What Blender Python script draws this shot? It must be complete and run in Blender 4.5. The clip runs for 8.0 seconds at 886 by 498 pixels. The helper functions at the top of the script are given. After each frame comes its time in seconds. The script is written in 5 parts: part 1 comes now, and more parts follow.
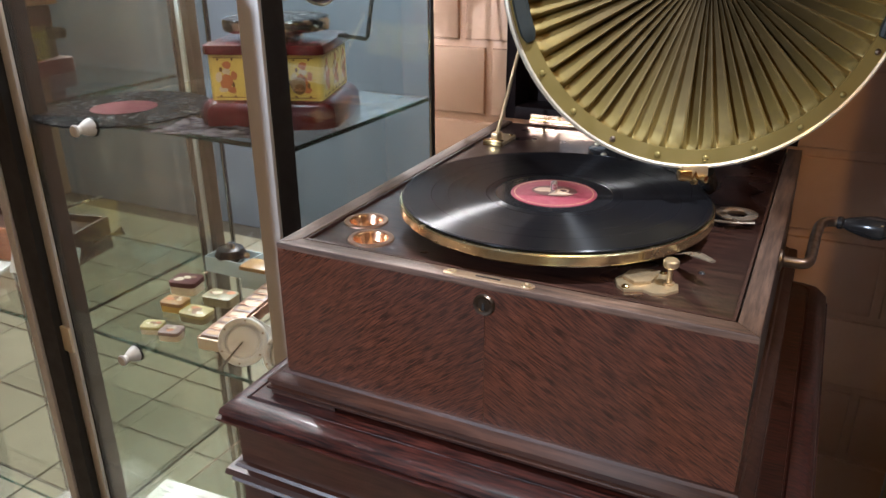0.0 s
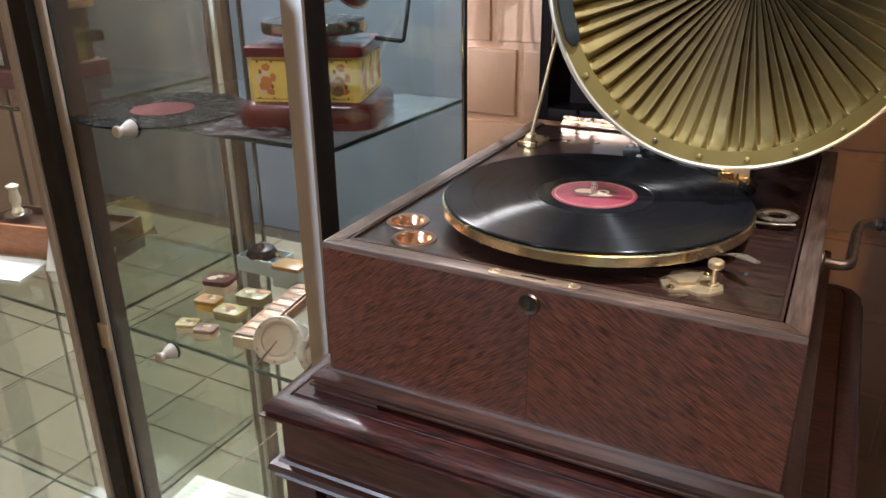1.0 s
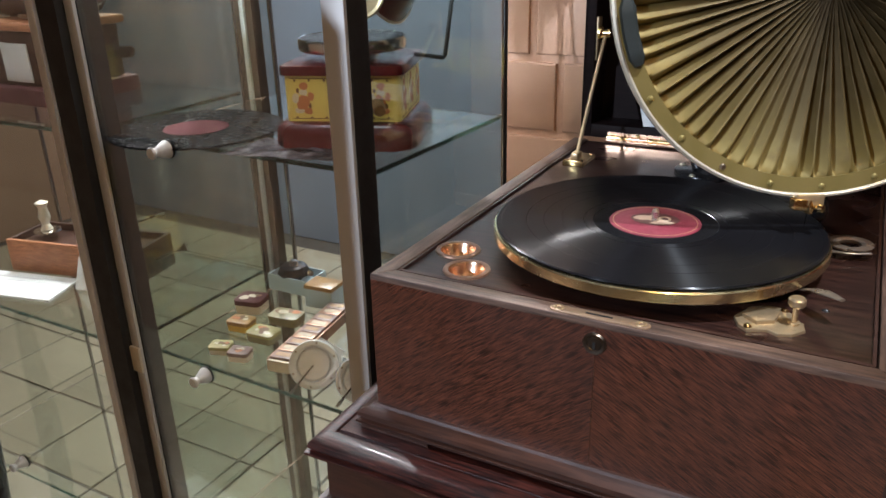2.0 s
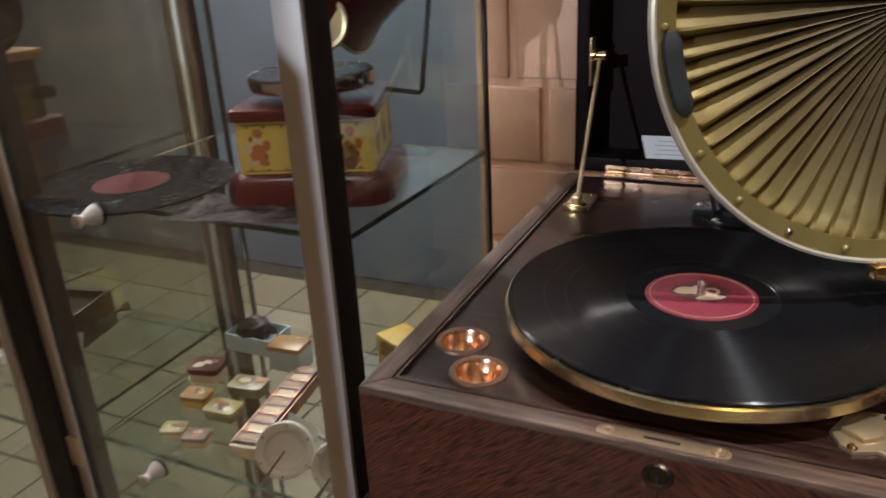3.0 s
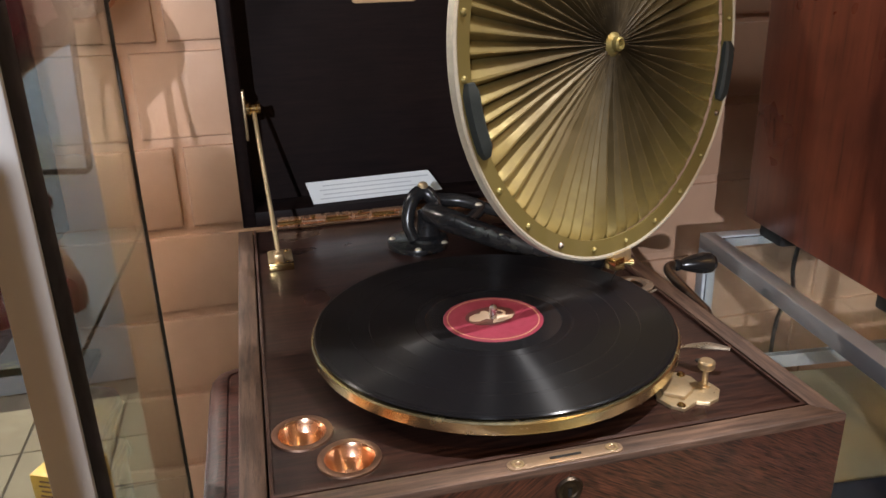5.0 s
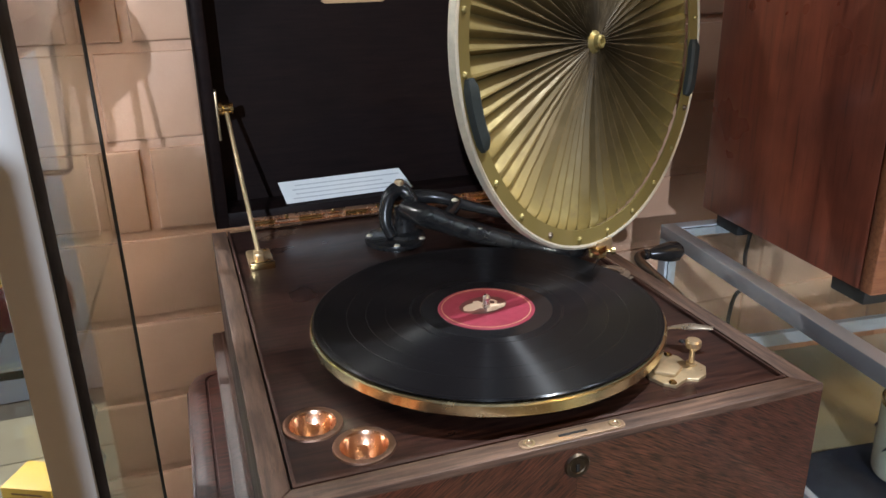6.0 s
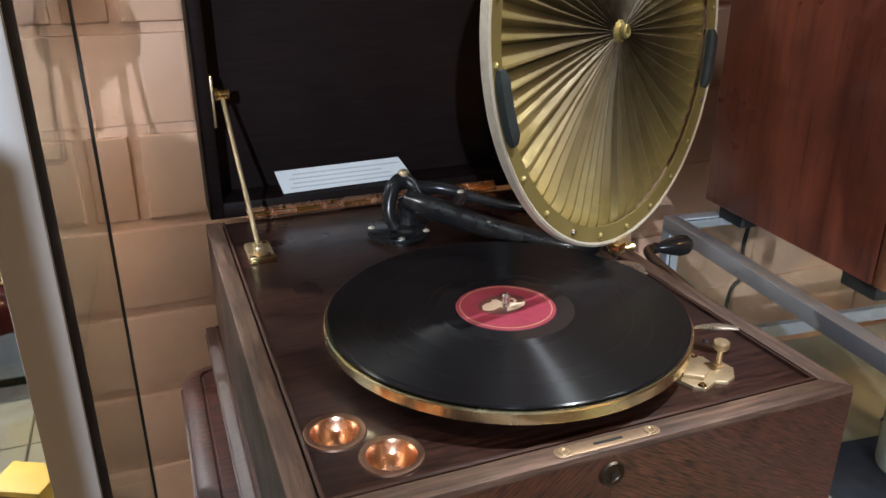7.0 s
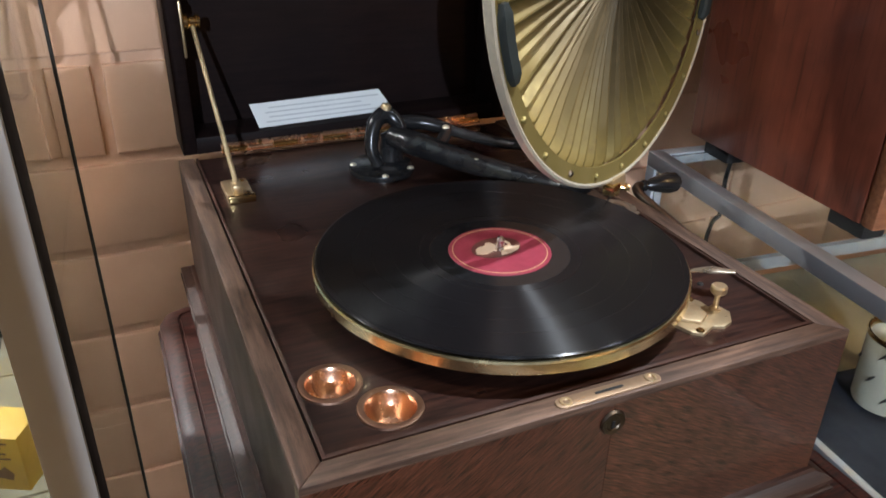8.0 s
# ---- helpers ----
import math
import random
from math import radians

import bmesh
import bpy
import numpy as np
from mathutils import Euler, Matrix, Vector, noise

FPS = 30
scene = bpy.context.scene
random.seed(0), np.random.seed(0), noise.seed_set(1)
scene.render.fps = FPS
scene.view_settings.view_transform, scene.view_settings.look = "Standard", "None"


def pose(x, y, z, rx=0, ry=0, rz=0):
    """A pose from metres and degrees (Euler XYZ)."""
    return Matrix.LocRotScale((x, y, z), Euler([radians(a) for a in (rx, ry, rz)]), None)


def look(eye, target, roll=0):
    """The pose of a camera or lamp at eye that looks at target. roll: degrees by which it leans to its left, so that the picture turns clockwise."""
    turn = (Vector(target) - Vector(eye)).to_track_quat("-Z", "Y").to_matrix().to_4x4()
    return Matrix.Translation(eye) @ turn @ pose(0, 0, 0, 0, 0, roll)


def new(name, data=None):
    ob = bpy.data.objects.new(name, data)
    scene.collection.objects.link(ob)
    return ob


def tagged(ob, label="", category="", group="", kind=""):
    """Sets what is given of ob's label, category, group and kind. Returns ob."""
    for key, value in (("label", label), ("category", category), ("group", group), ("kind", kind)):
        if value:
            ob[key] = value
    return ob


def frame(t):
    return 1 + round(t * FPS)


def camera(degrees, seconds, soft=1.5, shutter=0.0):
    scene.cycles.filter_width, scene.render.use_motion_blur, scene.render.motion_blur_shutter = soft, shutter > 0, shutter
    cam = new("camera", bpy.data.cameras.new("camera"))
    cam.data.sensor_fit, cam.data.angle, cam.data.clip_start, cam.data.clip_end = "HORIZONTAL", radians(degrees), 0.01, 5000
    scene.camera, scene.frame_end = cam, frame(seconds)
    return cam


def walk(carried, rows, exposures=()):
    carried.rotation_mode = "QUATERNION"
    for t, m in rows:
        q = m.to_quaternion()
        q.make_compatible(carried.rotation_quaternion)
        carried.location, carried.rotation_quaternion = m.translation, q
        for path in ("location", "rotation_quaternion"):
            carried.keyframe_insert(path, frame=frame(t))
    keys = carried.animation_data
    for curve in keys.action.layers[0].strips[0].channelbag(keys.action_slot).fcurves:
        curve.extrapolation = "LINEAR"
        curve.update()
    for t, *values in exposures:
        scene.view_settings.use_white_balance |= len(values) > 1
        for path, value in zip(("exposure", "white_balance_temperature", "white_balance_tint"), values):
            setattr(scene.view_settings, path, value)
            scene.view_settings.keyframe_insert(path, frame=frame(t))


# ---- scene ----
cam = camera(60.0, 8.0, shutter=0.3)
PATH = [
    (0, (-0.018, -0.029, 1.391), (-0.839, 1.624, 0.621), -0.5),
    (0.5, (-0.022, -0.039, 1.389), (-0.86, 1.605, 0.619), -0.6),
    (1, (-0.037, -0.049, 1.394), (-0.894, 1.587, 0.627), -0.7),
    (1.5, (-0.056, -0.05, 1.407), (-0.929, 1.58, 0.644), -0.8),
    (1.7, (-0.067, -0.044, 1.405), (-0.954, 1.579, 0.644), -1.0),
    (2.8, (-0.164, 0.063, 1.406), (-1.045, 1.692, 0.653), -2.7),
    (3, (-0.19, 0.097, 1.418), (-0.986, 1.769, 0.663), -3.0),
    (3.5, (-0.235, 0.143, 1.424), (-0.7, 1.931, 0.658), -2.2),
    (4, (-0.302, 0.129, 1.431), (-0.401, 1.972, 0.66), -4.6),
    (4.5, (-0.369, 0.107, 1.438), (-0.186, 1.953, 0.691), -4.7),
    (4.7, (-0.391, 0.108, 1.437), (-0.089, 1.948, 0.714), -3.2),
    (6, (-0.471, 0.103, 1.434), (0.129, 1.875, 0.728), -1.2),
    (6.5, (-0.489, 0.117, 1.433), (0.15, 1.874, 0.724), -0.8),
    (7, (-0.501, 0.144, 1.437), (0.169, 1.872, 0.687), -0.1),
    (7.5, (-0.513, 0.169, 1.44), (0.201, 1.856, 0.636), 0.7),
    (8, (-0.512, 0.177, 1.44), (0.213, 1.796, 0.516), 1.0),
]
walk(cam, [(t, look(eye, target, roll)) for t, eye, target, roll in PATH],
     [(0, 0.08, 6000, 13), (1.7, -0.12, 6000, 13), (2.8, -0.78, 6250, 15), (3.5, -0.88, 7200, 20), (4, -0.5, 7350, 21), (4.5, -0.36, 7250, 20), (5.9, -0.18, 6100, 11), (8, -0.22, 6100, 11)])

FLOOR = -0.09
CEIL = 2.85

# ---- light ----
world = bpy.data.worlds.new("world")
scene.world = world
world.use_nodes = True
world.node_tree.nodes["Background"].inputs[0].default_value = (0.05, 0.05, 0.055, 1)
world.node_tree.nodes["Background"].inputs[1].default_value = 0.1


def area_lamp(name, at, to, size, size_y, watts, colour):
    data = bpy.data.lights.new(name, "AREA")
    data.shape, data.size, data.size_y, data.energy, data.color = "RECTANGLE", size, size_y, watts, colour
    ob = new(name, data)
    ob.matrix_world = look(at, to)
    return ob


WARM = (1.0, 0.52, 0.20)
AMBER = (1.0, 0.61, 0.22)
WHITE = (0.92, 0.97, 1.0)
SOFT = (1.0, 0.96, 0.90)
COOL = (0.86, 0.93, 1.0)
# unseen fill lamps added on the ceiling: place, watts, colour
FILL_LAMPS = [(0.9, 0.2, 9.0, 0.05, WHITE), (-2.3, 1.7, 42, 0.06, SOFT), (-1.8, 2.3, 85, 0.06, SOFT), (0.55, -0.8, 18, 0.06, AMBER), (1.6, -2.4, 6, 0.06, WARM)]
for lx, ly, w, size, c in FILL_LAMPS:
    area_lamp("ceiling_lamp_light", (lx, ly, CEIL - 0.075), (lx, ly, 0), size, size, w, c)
CASE_X = [(-1.03, -0.565), (-1.70, -1.067)]
# unseen fill light added under the top of each case
for x0, x1 in CASE_X:
    area_lamp("case_lamp_light", ((x0 + x1) / 2, 0.70, 1.925), ((x0 + x1) / 2, 0.74, 0), 0.34, 0.05, 0.7, COOL)
# spot on the ceiling across the room, which throws the shadows on the block wall
SPOT = Vector((-2.0, -4.0, 2.69))
data = bpy.data.lights.new("spot_light", "SPOT")
data.energy, data.color, data.spot_size, data.spot_blend, data.shadow_soft_size = 860, (0.78, 0.88, 1.0), radians(27), 0.35, 0.025
new("spot_light", data).matrix_world = look(SPOT, (-0.30, 0.9, 1.35))
# small recessed spot over the record
DOWN = Vector((0.33, 0.45, CEIL - 0.07))
data = bpy.data.lights.new("downlight", "SPOT")
data.energy, data.color, data.spot_size, data.spot_blend, data.shadow_soft_size = 200, WHITE, radians(15), 0.8, 0.014
new("downlight", data).matrix_world = look(DOWN, (-0.20, 0.61, 1.14))
scene.view_settings.exposure = 0.0


# ---- materials ----
def nodes_of(name):
    m = bpy.data.materials.new(name)
    m.use_nodes = True
    return m, m.node_tree.nodes, m.node_tree.links, m.node_tree.nodes["Principled BSDF"]


def ramp(n, l, fac, stops):
    r = n.new("ShaderNodeValToRGB")
    while len(r.color_ramp.elements) < len(stops):
        r.color_ramp.elements.new(0.5)
    for e, (p, c) in zip(r.color_ramp.elements, stops):
        e.position, e.color = p, (*c, 1)
    l.new(fac, r.inputs[0])
    return r.outputs[0]


def coords(n, l, scale=(1, 1, 1), rot=(0, 0, 0)):
    tc, mp = n.new("ShaderNodeTexCoord"), n.new("ShaderNodeMapping")
    mp.inputs["Scale"].default_value = scale
    mp.inputs["Rotation"].default_value = [radians(a) for a in rot]
    l.new(tc.outputs["Object"], mp.inputs[0])
    return mp.outputs[0]


def noise_tex(n, l, vec, scale, detail=4.0, rough=0.55, dist=0.0):
    t = n.new("ShaderNodeTexNoise")
    t.inputs["Scale"].default_value, t.inputs["Detail"].default_value = scale, detail
    t.inputs["Roughness"].default_value, t.inputs["Distortion"].default_value = rough, dist
    l.new(vec, t.inputs["Vector"])
    return t.outputs["Fac"]


def bump(n, l, b, height, strength, dist=0.001):
    k = n.new("ShaderNodeBump")
    k.inputs["Strength"].default_value, k.inputs["Distance"].default_value = strength, dist
    l.new(height, k.inputs["Height"])
    l.new(k.outputs[0], b.inputs["Normal"])


def mixed(n, l, fac, a, b, mode="MIX"):
    m = n.new("ShaderNodeMix")
    m.data_type, m.blend_type = "RGBA", mode
    if isinstance(fac, float):
        m.inputs[0].default_value = fac
    else:
        l.new(fac, m.inputs[0])
    for sock, v in ((6, a), (7, b)):
        if isinstance(v, tuple):
            m.inputs[sock].default_value = (*v, 1)
        else:
            l.new(v, m.inputs[sock])
    return m.outputs[2]


def value_ramp(n, l, fac, lo, hi, p0=0.3, p1=0.7):
    m = n.new("ShaderNodeMapRange")
    for i, v in enumerate((p0, p1, lo, hi)):
        m.inputs[i + 1].default_value = v
    l.new(fac, m.inputs[0])
    return m.outputs[0]


def wood(name, dark, light, along="x", turn=0.0, rough=0.35, fine=1.0, coat=0.0, contrast=1.0, bumpy=0.25, cloud=0.45, gloss=0.5, sheen=0.0, long=14):
    """Wood with grain along one axis, turned about y for diagonal veneer."""
    m, n, l, b = nodes_of(name)
    stretch = {"x": (long, 190, 190), "y": (190, long, 190), "z": (190, 190, long)}[along]
    tc, rt, mp = n.new("ShaderNodeTexCoord"), n.new("ShaderNodeMapping"), n.new("ShaderNodeMapping")
    rt.inputs["Rotation"].default_value = (0, radians(turn), 0)
    mp.inputs["Scale"].default_value = [v * fine for v in stretch]
    l.new(tc.outputs["Object"], rt.inputs[0])
    l.new(rt.outputs[0], mp.inputs[0])
    grain = noise_tex(n, l, mp.outputs[0], 1.0, 5, 0.6, 0.3)
    pores = noise_tex(n, l, mp.outputs[0], 2.6, 3, 0.7)
    broad = noise_tex(n, l, rt.outputs[0], 9.0, 3)
    c = ramp(n, l, grain, [(0.5 - 0.22 / contrast, dark), (0.5 + 0.22 / contrast, light)])
    c = mixed(n, l, value_ramp(n, l, pores, 0.0, 0.75, 0.55, 0.75), c, tuple(v * 0.35 for v in dark))
    c = mixed(n, l, value_ramp(n, l, broad, 0.0, cloud, 0.45, 0.75), c, tuple(v * 0.6 for v in dark))
    l.new(c, b.inputs["Base Color"])
    l.new(value_ramp(n, l, broad, rough - 0.06, rough + 0.14), b.inputs["Roughness"])
    b.inputs["Coat Weight"].default_value = coat
    b.inputs["Coat Roughness"].default_value = 0.12
    b.inputs["Specular IOR Level"].default_value = gloss
    # olive sheen tint stands in for a bright reflection in the front veneer
    b.inputs["Sheen Weight"].default_value = sheen
    b.inputs["Sheen Roughness"].default_value = 0.4
    b.inputs["Sheen Tint"].default_value = (0.75, 0.68, 0.36, 1)
    bump(n, l, b, pores, bumpy, 0.0006)
    return m


def metal(name, colour, rough, stain=None, scale=60.0, wear=0.5, bumpy=0.05, metallic=1.0, spread=0.35):
    m, n, l, b = nodes_of(name)
    v = coords(n, l)
    k = noise_tex(n, l, v, scale, 5, 0.65)
    big = noise_tex(n, l, v, scale / 6, 3)
    stain = stain or tuple(x * 0.55 for x in colour)
    c = mixed(n, l, value_ramp(n, l, k, 0.0, wear, 0.45, 0.7), colour, stain)
    c = mixed(n, l, value_ramp(n, l, big, 0.0, wear * 0.7, 0.5, 0.75), c, stain)
    l.new(c, b.inputs["Base Color"])
    b.inputs["Metallic"].default_value = metallic
    l.new(value_ramp(n, l, k, rough * (1 - spread * 0.6), rough * (1 + spread)), b.inputs["Roughness"])
    bump(n, l, b, k, bumpy, 0.0004)
    return m


def paint(name, colour, rough=0.5, vary=0.25, scale=30.0, bumpy=0.05, dirt=None, dist=0.001, coat=0.0, spread=False, gloss=0.5):
    m, n, l, b = nodes_of(name)
    v = coords(n, l)
    k = noise_tex(n, l, v, scale, 5, 0.6)
    big = noise_tex(n, l, v, scale / 8, 3)
    dirt = dirt or tuple(x * 0.6 for x in colour)
    c = mixed(n, l, value_ramp(n, l, k, 0.0, vary, 0.4, 0.75), colour, dirt)
    c = mixed(n, l, value_ramp(n, l, big, 0.0, vary, 0.45, 0.75), c, dirt)
    if spread:
        oi = n.new("ShaderNodeObjectInfo")
        c = mixed(n, l, value_ramp(n, l, oi.outputs["Random"], 0.0, 0.35, 0.0, 1.0), c, dirt)
    l.new(c, b.inputs["Base Color"])
    l.new(value_ramp(n, l, k, rough * 0.85, min(1.0, rough * 1.2)), b.inputs["Roughness"])
    b.inputs["Coat Weight"].default_value = coat
    b.inputs["Specular IOR Level"].default_value = gloss
    bump(n, l, b, k, bumpy, dist)
    return m


def glass(name, colour, rough=0.0):
    m, n, l, b = nodes_of(name)
    b.inputs["Base Color"].default_value = (*colour, 1)
    b.inputs["Transmission Weight"].default_value = 1.0
    b.inputs["Roughness"].default_value = rough
    b.inputs["IOR"].default_value = 1.5
    return m


def lit(name, colour, strength):
    m, n, l, b = nodes_of(name)
    b.inputs["Base Color"].default_value = (0.8, 0.8, 0.8, 1)
    b.inputs["Emission Color"].default_value = (*colour, 1)
    b.inputs["Emission Strength"].default_value = strength
    return m


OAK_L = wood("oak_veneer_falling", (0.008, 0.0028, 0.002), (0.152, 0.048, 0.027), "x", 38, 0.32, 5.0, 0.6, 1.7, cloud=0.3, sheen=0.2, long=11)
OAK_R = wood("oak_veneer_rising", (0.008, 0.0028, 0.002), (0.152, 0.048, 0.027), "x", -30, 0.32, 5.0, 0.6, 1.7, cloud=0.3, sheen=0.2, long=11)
# darker than the front oak: the shade on the sides is in the colour
OAK_SIDE_SHADED = wood("oak_side_shaded", (0.010, 0.004, 0.003), (0.045, 0.018, 0.011), "y", 0, 0.42)
BORDER_X = wood("worn_oak_border", (0.048, 0.026, 0.017), (0.165, 0.096, 0.064), "x", 0, 0.5, 1.1, bumpy=0.3, contrast=1.4)
BORDER_Y = wood("worn_oak_border_side", (0.048, 0.026, 0.017), (0.165, 0.096, 0.064), "y", 0, 0.5, 1.1, bumpy=0.3, contrast=1.4)
BOARD = wood("polished_board", (0.010, 0.0044, 0.0038), (0.050, 0.021, 0.0145), "x", 0, 0.28, 1.6, coat=0.2, bumpy=0.12, contrast=1.6)
MOULD = wood("moulding_oak", (0.022, 0.009, 0.006), (0.074, 0.032, 0.021), "x", 0, 0.35)
LIDWOOD = wood("dark_lid_wood", (0.006, 0.003, 0.003), (0.014, 0.007, 0.006), "x", 0, 0.5, gloss=0.12)
MAHOG = wood("red_mahogany", (0.007, 0.0025, 0.0025), (0.075, 0.019, 0.013), "x", 0, 0.36, 2.2, coat=0.12, contrast=1.8)
MAHOG_DARK = wood("dark_mahogany", (0.022, 0.009, 0.006), (0.065, 0.027, 0.017), "x", 0, 0.32, 1.4)
WALNUT = wood("walnut_box", (0.10, 0.025, 0.014), (0.29, 0.078, 0.040), "z", 0, 0.30, 0.30, coat=0.25, contrast=0.5, cloud=0.7)
ORANGEWOOD = wood("orange_wood", (0.22, 0.075, 0.03), (0.42, 0.17, 0.075), "x", 0, 0.4)
BRASS = metal("polished_brass", (0.86, 0.62, 0.28), 0.16)
COUNTERALU = metal("bright_aluminium", (0.58, 0.60, 0.62), 0.36, (0.66, 0.68, 0.70), 140.0, 0.15, 0.02, 0.5, 0.1)
RIM = metal("brass_turntable_rim", (0.94, 0.80, 0.47), 0.22, wear=0.12, bumpy=0.015)
BRASS_OLD = metal("aged_brass", (0.66, 0.50, 0.30), 0.34, wear=0.5, metallic=0.85)
TANBRASS = metal("worn_tan_brass", (0.58, 0.44, 0.26), 0.32, wear=0.5, metallic=0.75)
LOCKBRASS = metal("browned_lock_brass", (0.40, 0.27, 0.17), 0.36, wear=0.6, metallic=0.6)
BRONZE = metal("dark_bronze", (0.13, 0.10, 0.075), 0.35, wear=0.5)
COPPER = metal("coppery_cup", (0.95, 0.60, 0.40), 0.24, wear=0.35)
RING = metal("gold_lacquer_ring", (0.27, 0.21, 0.068), 0.42, (0.26, 0.195, 0.075), 35.0, 0.4, 0.05, 0.55)
EDGE = metal("silvery_edge", (0.78, 0.71, 0.56), 0.38, wear=0.4, metallic=0.6)
PEWTER = metal("dull_pewter", (0.46, 0.38, 0.29), 0.3, wear=0.5, metallic=0.8)
STEEL = metal("steel", (0.62, 0.60, 0.56), 0.25)
CRANK = metal("browned_steel", (0.30, 0.24, 0.19), 0.32, (0.12, 0.07, 0.04))
CHROME = metal("chrome", (0.86, 0.86, 0.86), 0.1, wear=0.15)
ALU = metal("satin_aluminium", (0.56, 0.545, 0.52), 0.5, (0.64, 0.62, 0.59), 140.0, 0.1, 0.02, 0.35, 0.08)
BLACKENAMEL = paint("black_enamel", (0.012, 0.012, 0.013), 0.22, 0.3, 60, 0.05, (0.05, 0.045, 0.04))
RUBBER = paint("dark_green_rubber", (0.018, 0.024, 0.022), 0.6, 0.4, 80, 0.2)
BLACK = paint("black_gasket", (0.012, 0.011, 0.010), 0.6, 0.3)
LABEL = paint("red_label_paper", (0.22, 0.020, 0.040), 0.5, 0.2, 120)
GOLDINK = paint("gold_ink", (0.48, 0.30, 0.16), 0.5, 0.3)
LABELDARK = paint("dark_label_print", (0.09, 0.03, 0.02), 0.5, 0.3)
LABELLIGHT = paint("cream_label_print", (0.62, 0.47, 0.34), 0.5, 0.3)
PAPER = paint("white_paper", (0.72, 0.73, 0.72), 0.7, 0.08, 40)
INK = paint("grey_print", (0.47, 0.48, 0.49), 0.7, 0.2)
BLOCK = paint("painted_block", (0.56, 0.335, 0.215), 0.55, 0.3, 22, 0.4, (0.46, 0.265, 0.165), 0.002, spread=True)
MORTAR = paint("painted_mortar", (0.57, 0.345, 0.225), 0.6, 0.3, 60, 0.5, (0.43, 0.25, 0.16), 0.002)
TILE = paint("floor_tile", (0.40, 0.35, 0.25), 0.38, 0.45, 14, 0.1, (0.25, 0.20, 0.14), spread=True)
GROUT = paint("dark_grout", (0.07, 0.06, 0.05), 0.8, 0.4)
BLUEWALL = paint("blue_grey_wall", (0.19, 0.23, 0.30), 0.6, 0.45, 3, 0.05)
PLASTER = paint("plaster", (0.22, 0.13, 0.08), 0.7, 0.15, 8)
CEILPAINT = paint("ceiling_paint", (0.26, 0.19, 0.14), 0.8, 0.1, 8)
GLASS = glass("clear_glass", (0.93, 0.97, 0.95))
SIDEGLASS = glass("greenish_side_glass", (0.74, 0.80, 0.74))
GLASSEDGE = glass("green_glass_edge", (0.35, 0.72, 0.62), 0.15)
TINRED = paint("maroon_tin", (0.085, 0.008, 0.010), 0.22, 0.35, 50, 0.03, (0.05, 0.006, 0.006), coat=0.5)
TINYELLOW = paint("printed_yellow_tin", (0.66, 0.52, 0.13), 0.3, 0.25, 40, 0.03, (0.52, 0.38, 0.12))
PRINTORANGE = paint("orange_print", (0.46, 0.16, 0.06), 0.4, 0.4)
PRINTCREAM = paint("cream_print", (0.60, 0.52, 0.38), 0.4, 0.3)
PRINTBROWN = paint("brown_print", (0.16, 0.08, 0.03), 0.4, 0.3)
HORNRED = paint("dark_maroon_horn", (0.06, 0.008, 0.010), 0.18, 0.3, 40, 0.02, coat=0.6)
YELLOWCARD = paint("yellow_card", (0.62, 0.40, 0.06), 0.5, 0.3)
PALEBLUE = paint("pale_blue_card", (0.42, 0.52, 0.54), 0.6, 0.2)
PLASTIC = paint("crumpled_dark_plastic", (0.05, 0.04, 0.05), 0.12, 0.5, 40, 1.0, (0.30, 0.27, 0.28), 0.006)
CLOTHRED = paint("faded_red_cloth", (0.075, 0.015, 0.017), 0.8, 0.4)
ORANGETIN = paint("orange_tin", (0.34, 0.19, 0.055), 0.35, 0.35, 60, 0.03)
OLIVETIN = paint("olive_tin", (0.24, 0.22, 0.12), 0.35, 0.4, 60, 0.03)
YELLOWTIN = paint("pale_yellow_tin", (0.36, 0.32, 0.13), 0.35, 0.35, 60, 0.03)
PINKTIN = paint("pinkish_tin", (0.25, 0.17, 0.15), 0.35, 0.4, 60, 0.03)
COPPERDARK = metal("dull_copper", (0.40, 0.25, 0.18), 0.35, wear=0.6)
SILVERPAINT = metal("pale_nickel", (0.66, 0.66, 0.65), 0.4, wear=0.3, metallic=0.3)
LABELOLD = paint("faded_label_paper", (0.085, 0.016, 0.020), 0.8, 0.2, 120, gloss=0.1)
SHELLACOLD = paint("dusty_shellac", (0.007, 0.007, 0.008), 0.25, 0.4, 90, 0.05, (0.012, 0.012, 0.012), gloss=0.06)
NAVY = paint("navy_cloth", (0.012, 0.016, 0.028), 0.7, 0.4, 40)
CREAM = paint("glazed_white_china", (0.46, 0.43, 0.35), 0.15, 0.3, 60)
TANBOARD = paint("tan_board", (0.34, 0.28, 0.17), 0.5, 0.35, 14)
CREAMPANEL = paint("cream_panel", (0.52, 0.47, 0.28), 0.5, 0.2, 12)
INKBLACK = paint("black_print", (0.02, 0.02, 0.02), 0.4, 0.1)
LAMPGLOW = lit("fill_diffuser", WARM, 6.0)
LAMPCOOL = lit("cool_diffuser", COOL, 6.0)
FILLGLOW = lit("case_fill_glow", COOL, 8.0)


